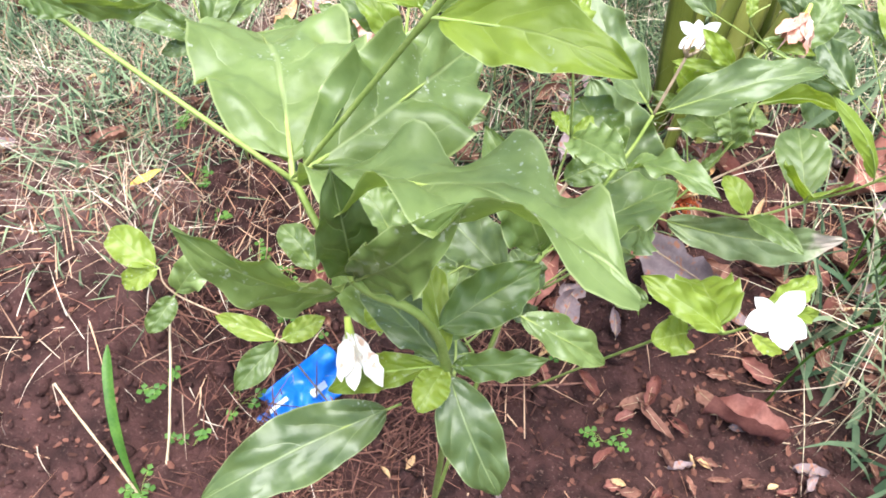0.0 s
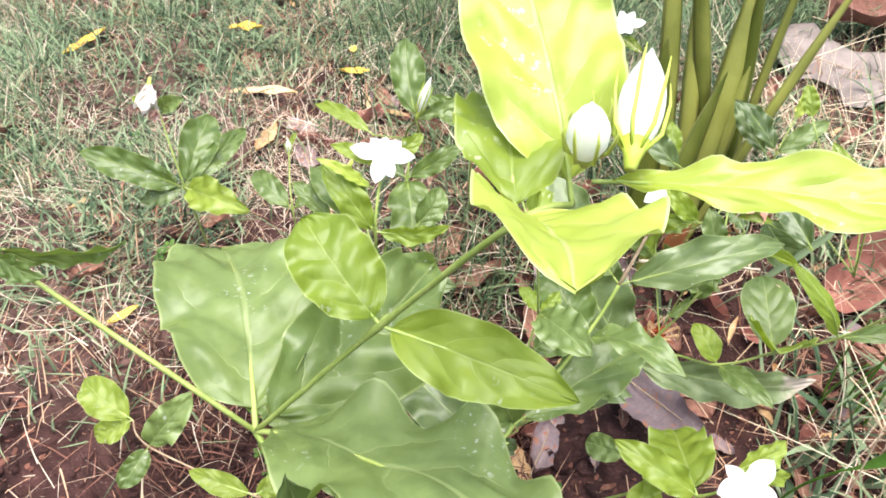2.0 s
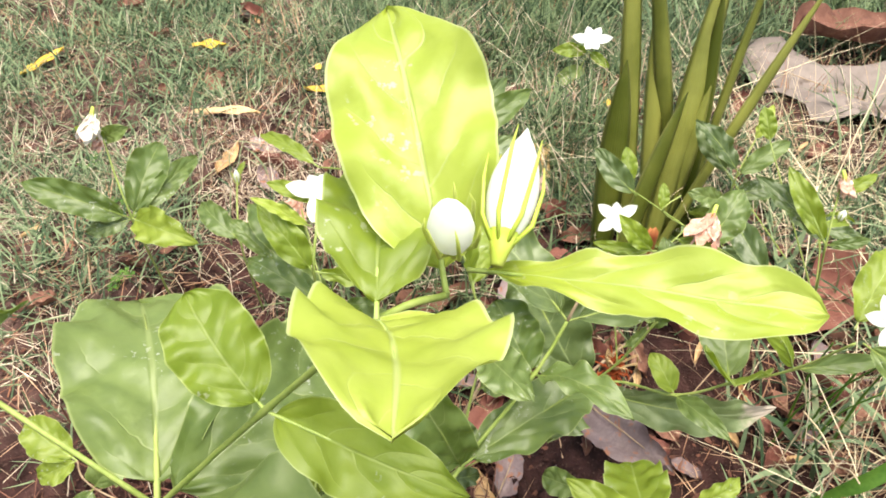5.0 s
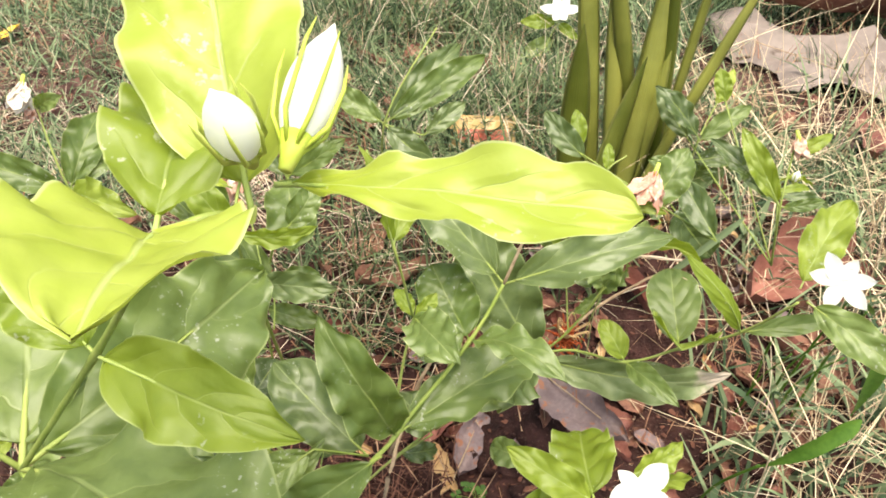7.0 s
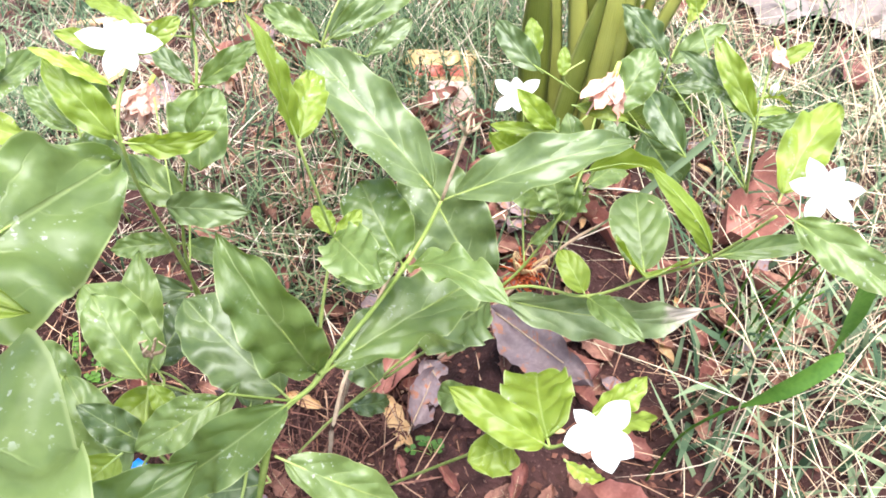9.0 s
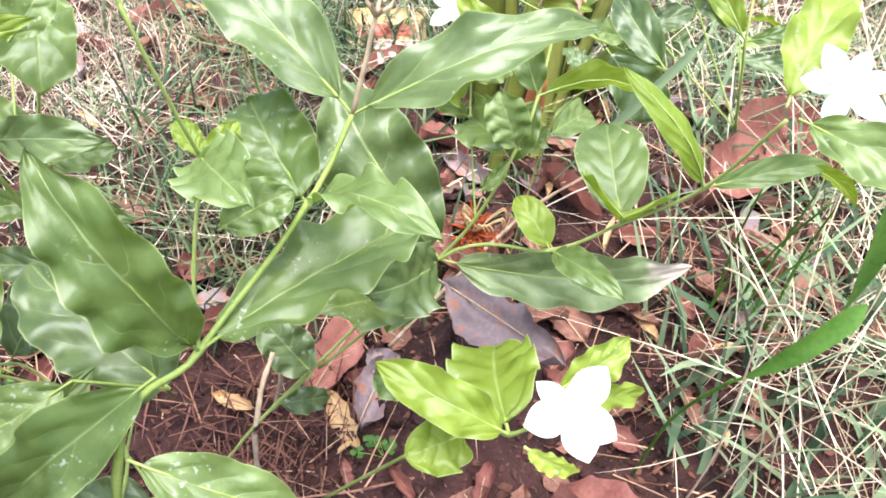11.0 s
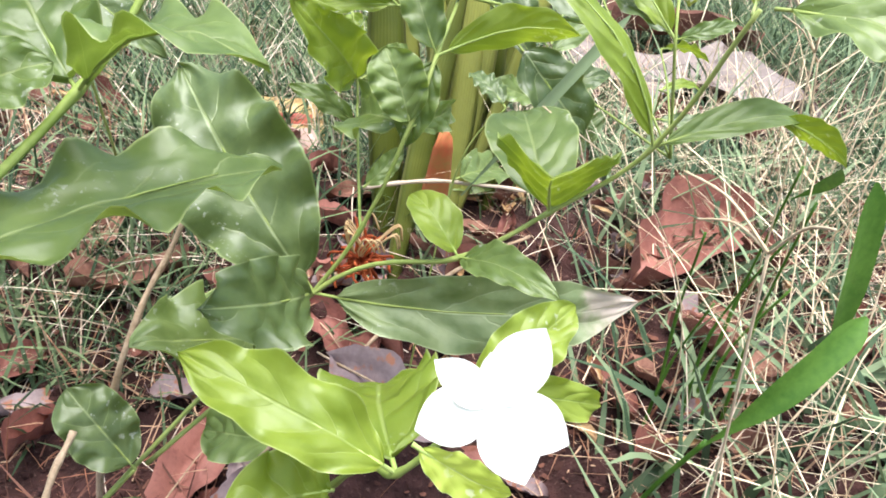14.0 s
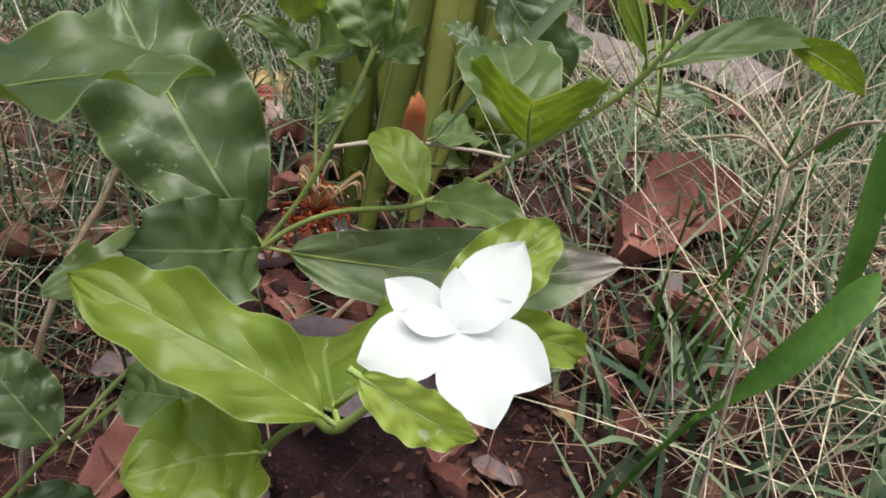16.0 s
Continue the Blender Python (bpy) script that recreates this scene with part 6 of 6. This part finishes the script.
# ---- crumbs of dead leaf and clods of soil ----
def crumbs(name, spots, size, mat, label, seed, category, thick=0.0):
    """Small torn flakes, or lumps where thick, in one mesh."""
    r = random.Random(seed)
    verts, faces = [], []
    for x, y in spots:
        a = size * r.uniform(0.35, 1.3)
        m = pose(x, y, ground_z(x, y) + (0.0015 if not thick else a * 0.15), r.uniform(-24, 24), r.uniform(-24, 24), r.uniform(0, 360))
        o, n = len(verts), 6
        ring = [(a * r.uniform(0.5, 1.1) * math.cos(6.283 * q / n), a * r.uniform(0.3, 0.75) * math.sin(6.283 * q / n), a * r.uniform(-0.12, 0.12)) for q in range(n)]
        top = (0.0, 0.0, a * (thick or 0.12))
        verts += [m @ Vector(q) for q in ring] + [m @ Vector(top)]
        faces += [(o + q, o + (q + 1) % n, o + n) for q in range(n)]
        if thick:
            verts += [m @ Vector((q[0] * 0.6, q[1] * 0.6, -a * thick)) for q in ring]
            faces += [(o + (q + 1) % n, o + q, o + n + 1 + q, o + n + 1 + (q + 1) % n) for q in range(n)]
    ob = mesh_object(name, verts, faces, [mat], shade=bool(thick))
    return tagged(ob, label, category, kind="stuff")


def strewn(n, x0, x1, y0, y1, seed, f=5.0):
    r = random.Random(seed)
    got = []
    while len(got) < n:
        x, y = r.uniform(x0, x1), r.uniform(y0, y1)
        if r.random() < 0.15 + 0.85 * patchy(x, y, f, seed):
            got.append((x, y))
    return got


crumbs("leaf_flakes", strewn(6500, -0.8, 0.6, 0.03, 1.1, 3), 0.0048, M_FLAKE, "brown and rusty flakes of dead leaf on the soil", 51, "leaf litter")
crumbs("soil_clods", strewn(2600, -0.7, 0.5, 0.03, 0.9, 5), 0.0055, M_SOIL, "small crumbly clods of reddish soil", 52, "soil", 0.5)
crumbs("soil_clods", strewn(380, -0.6, 0.4, 0.02, 0.55, 6), 0.013, M_SOIL, "larger clods of reddish soil", 53, "soil", 0.45)


# ---- litter of wrappers ----
def crumpled_sheet(name, w, h, mat, seed, amp, label):
    verts, faces, uvs = [], [], []
    nx, ny = 22, 16
    for j in range(ny + 1):
        for i in range(nx + 1):
            x, y = (i / nx - 0.5) * w, (j / ny - 0.5) * h
            z = amp * (noise.noise((x * 30, y * 30, seed)) + 0.5 * noise.noise((x * 75, y * 75, seed + 3)))
            verts.append((x + 0.3 * amp * noise.noise((x * 40, y * 40, seed + 9)), y, z))
            uvs.append((i / nx, j / ny))
    for j in range(ny):
        for i in range(nx):
            a = j * (nx + 1) + i
            faces.append((a, a + 1, a + nx + 2, a + nx + 1))
    ob = mesh_object(name, verts, faces, [mat], None, uvs)
    sol = ob.modifiers.new("thickness", "SOLIDIFY")
    sol.thickness = 0.0006
    return tagged(ob, label, "wrapper")


def print_patch(sheet, w, h, x, y, seed, amp, mat, name, label):
    verts, faces = [], []
    nx, ny = 10, 6
    for j in range(ny + 1):
        for i in range(nx + 1):
            px, py = x + (i / nx - 0.5) * w, y + (j / ny - 0.5) * h
            z = amp * (noise.noise((px * 30, py * 30, seed)) + 0.5 * noise.noise((px * 75, py * 75, seed + 3))) + 0.0012
            verts.append((px + 0.3 * amp * noise.noise((px * 40, py * 40, seed + 9)), py, z))
    for j in range(ny):
        for i in range(nx):
            a = j * (nx + 1) + i
            faces.append((a, a + 1, a + nx + 2, a + nx + 1))
    ob = mesh_object(name, verts, faces, [mat])
    ob.parent = sheet
    ob["label"] = label


blue = crumpled_sheet("plastic_wrapper", 0.092, 0.046, M_BLUE, 2.0, 0.022, "crumpled glossy blue plastic wrapper on the soil")
print_patch(blue, 0.014, 0.007, 0.02, -0.006, 2.0, 0.022, M_WHITE, "print", "white printed patch")
print_patch(blue, 0.02, 0.004, -0.02, 0.006, 2.0, 0.022, M_WHITE, "print", "white printed patch")
blue.matrix_basis = pose(-0.228, 0.228, ground_z(-0.228, 0.228) + 0.018, 30, -12, 48)
pack = crumpled_sheet("snack_packet", 0.085, 0.06, M_PACK_Y, 5.0, 0.012, "faded yellow snack packet with a red printed band in grass")
print_patch(pack, 0.062, 0.014, 0.0, 0.004, 5.0, 0.012, M_PACK_R, "print", "red printed band")
pack.matrix_basis = pose(0.003, 0.745, ground_z(0.003, 0.745) + 0.012, 38, 0, 6)
pack2 = crumpled_sheet("snack_packet", 0.05, 0.075, M_PACK_P, 7.0, 0.014, "faded pink snack packet lying in grass")
pack2.matrix_basis = pose(0.022, 0.690, ground_z(0.022, 0.690) + 0.010, 30, 0, 15)


# ---- small weeds on the soil bank ----
def weed(x, y, count, size, seed):
    e = thing("clover_weed", (x, y, ground_z(x, y)), "tiny green three-leaved weed on bare soil", "weed", "small weeds")
    r = random.Random(seed)
    c = Vector((x, y, ground_z(x, y) - 0.001))
    for k in range(count):
        a = r.uniform(0, 6.28)
        top = c + Vector((math.cos(a), math.sin(a), 0)) * size * r.uniform(0.5, 1.6) + Vector((0, 0, size * r.uniform(0.5, 1.1)))
        v, f = tube(glide([c, c.lerp(top, 0.5) + Vector((0, 0, 0.002)), top], 3), [0.0003] * 7, 4)
        fm = [1] * len(f)
        for q in range(3):
            b = a + q * 2.094
            d = Vector((math.cos(b), math.sin(b), 0.15)) * size * 0.5
            w = Vector((-math.sin(b), math.cos(b), 0)) * size * 0.26
            o = len(v)
            v += [top, top + d * 0.6 + w, top + d, top + d * 0.6 - w, top + d * 0.55 + Vector((0, 0, 0.0006))]
            f += [(o, o + 4, o + 1), (o + 1, o + 4, o + 2), (o + 2, o + 4, o + 3), (o + 3, o + 4, o)]
            fm += [0] * 4
        mesh_object("trefoil", v, f, [M_BLADE, M_STEM], e, None, fm)


def yellow_weed(x, y, size):
    """A tiny yellow weed flower on a short stalk, with a ring of petals and two leaves at its foot."""
    c = Vector((x, y, ground_z(x, y) - 0.001))
    e = thing("yellow_weed", c, "tiny yellow-flowered weed in the short grass", "weed", "yellow weeds")
    top = c + Vector((0.004, -0.003, 0.03))
    v, f = tube(glide([c, c.lerp(top, 0.5) + Vector((0.002, 0, 0)), top], 4), [0.0006] * 9, 5)
    mesh_object("stalk", v, f, [M_STEM], e)
    n = Vector((0.0, -0.45, 0.9)).normalized()
    for k in range(9):
        a = 2 * math.pi * k / 9
        px = (Vector((math.cos(a), math.sin(a), 0)) - n * (math.sin(a) * n.y)).normalized()
        pv, pf, pu = petal_shape(size, size * 0.45, 0.1, k + 3)
        mesh_object("petal", placed(pv, top, px, n.cross(px), n), pf, [M_YELLOW], e, pu)
    for d in (Vector((0.014, -0.004, 0.006)), Vector((-0.012, -0.008, 0.006))):
        leaf(e, c, c + d, (0, -0.3, 1), 0.007, 0.05, 0.2, M_LEAF)


yellow_weed(-0.293, 0.909, 0.006)
yellow_weed(0.124, 0.901, 0.006)


for k, (x, y) in enumerate(((-0.30, 0.16), (-0.26, 0.13), (-0.33, 0.12), (-0.24, 0.30), (0.02, 0.31), (-0.40, 0.46), (-0.29, 0.36), (-0.45, 0.58), (-0.52, 0.66), (-0.27, 0.33), (-0.309, 0.372), (-0.279, 0.366), (-0.339, 0.375), (-0.33, 0.20), (0.05, 0.235), (-0.275, 0.21), (-0.37, 0.40), (-0.255, 0.40))):
    weed(x, y, 6, 0.012, 40 + k)
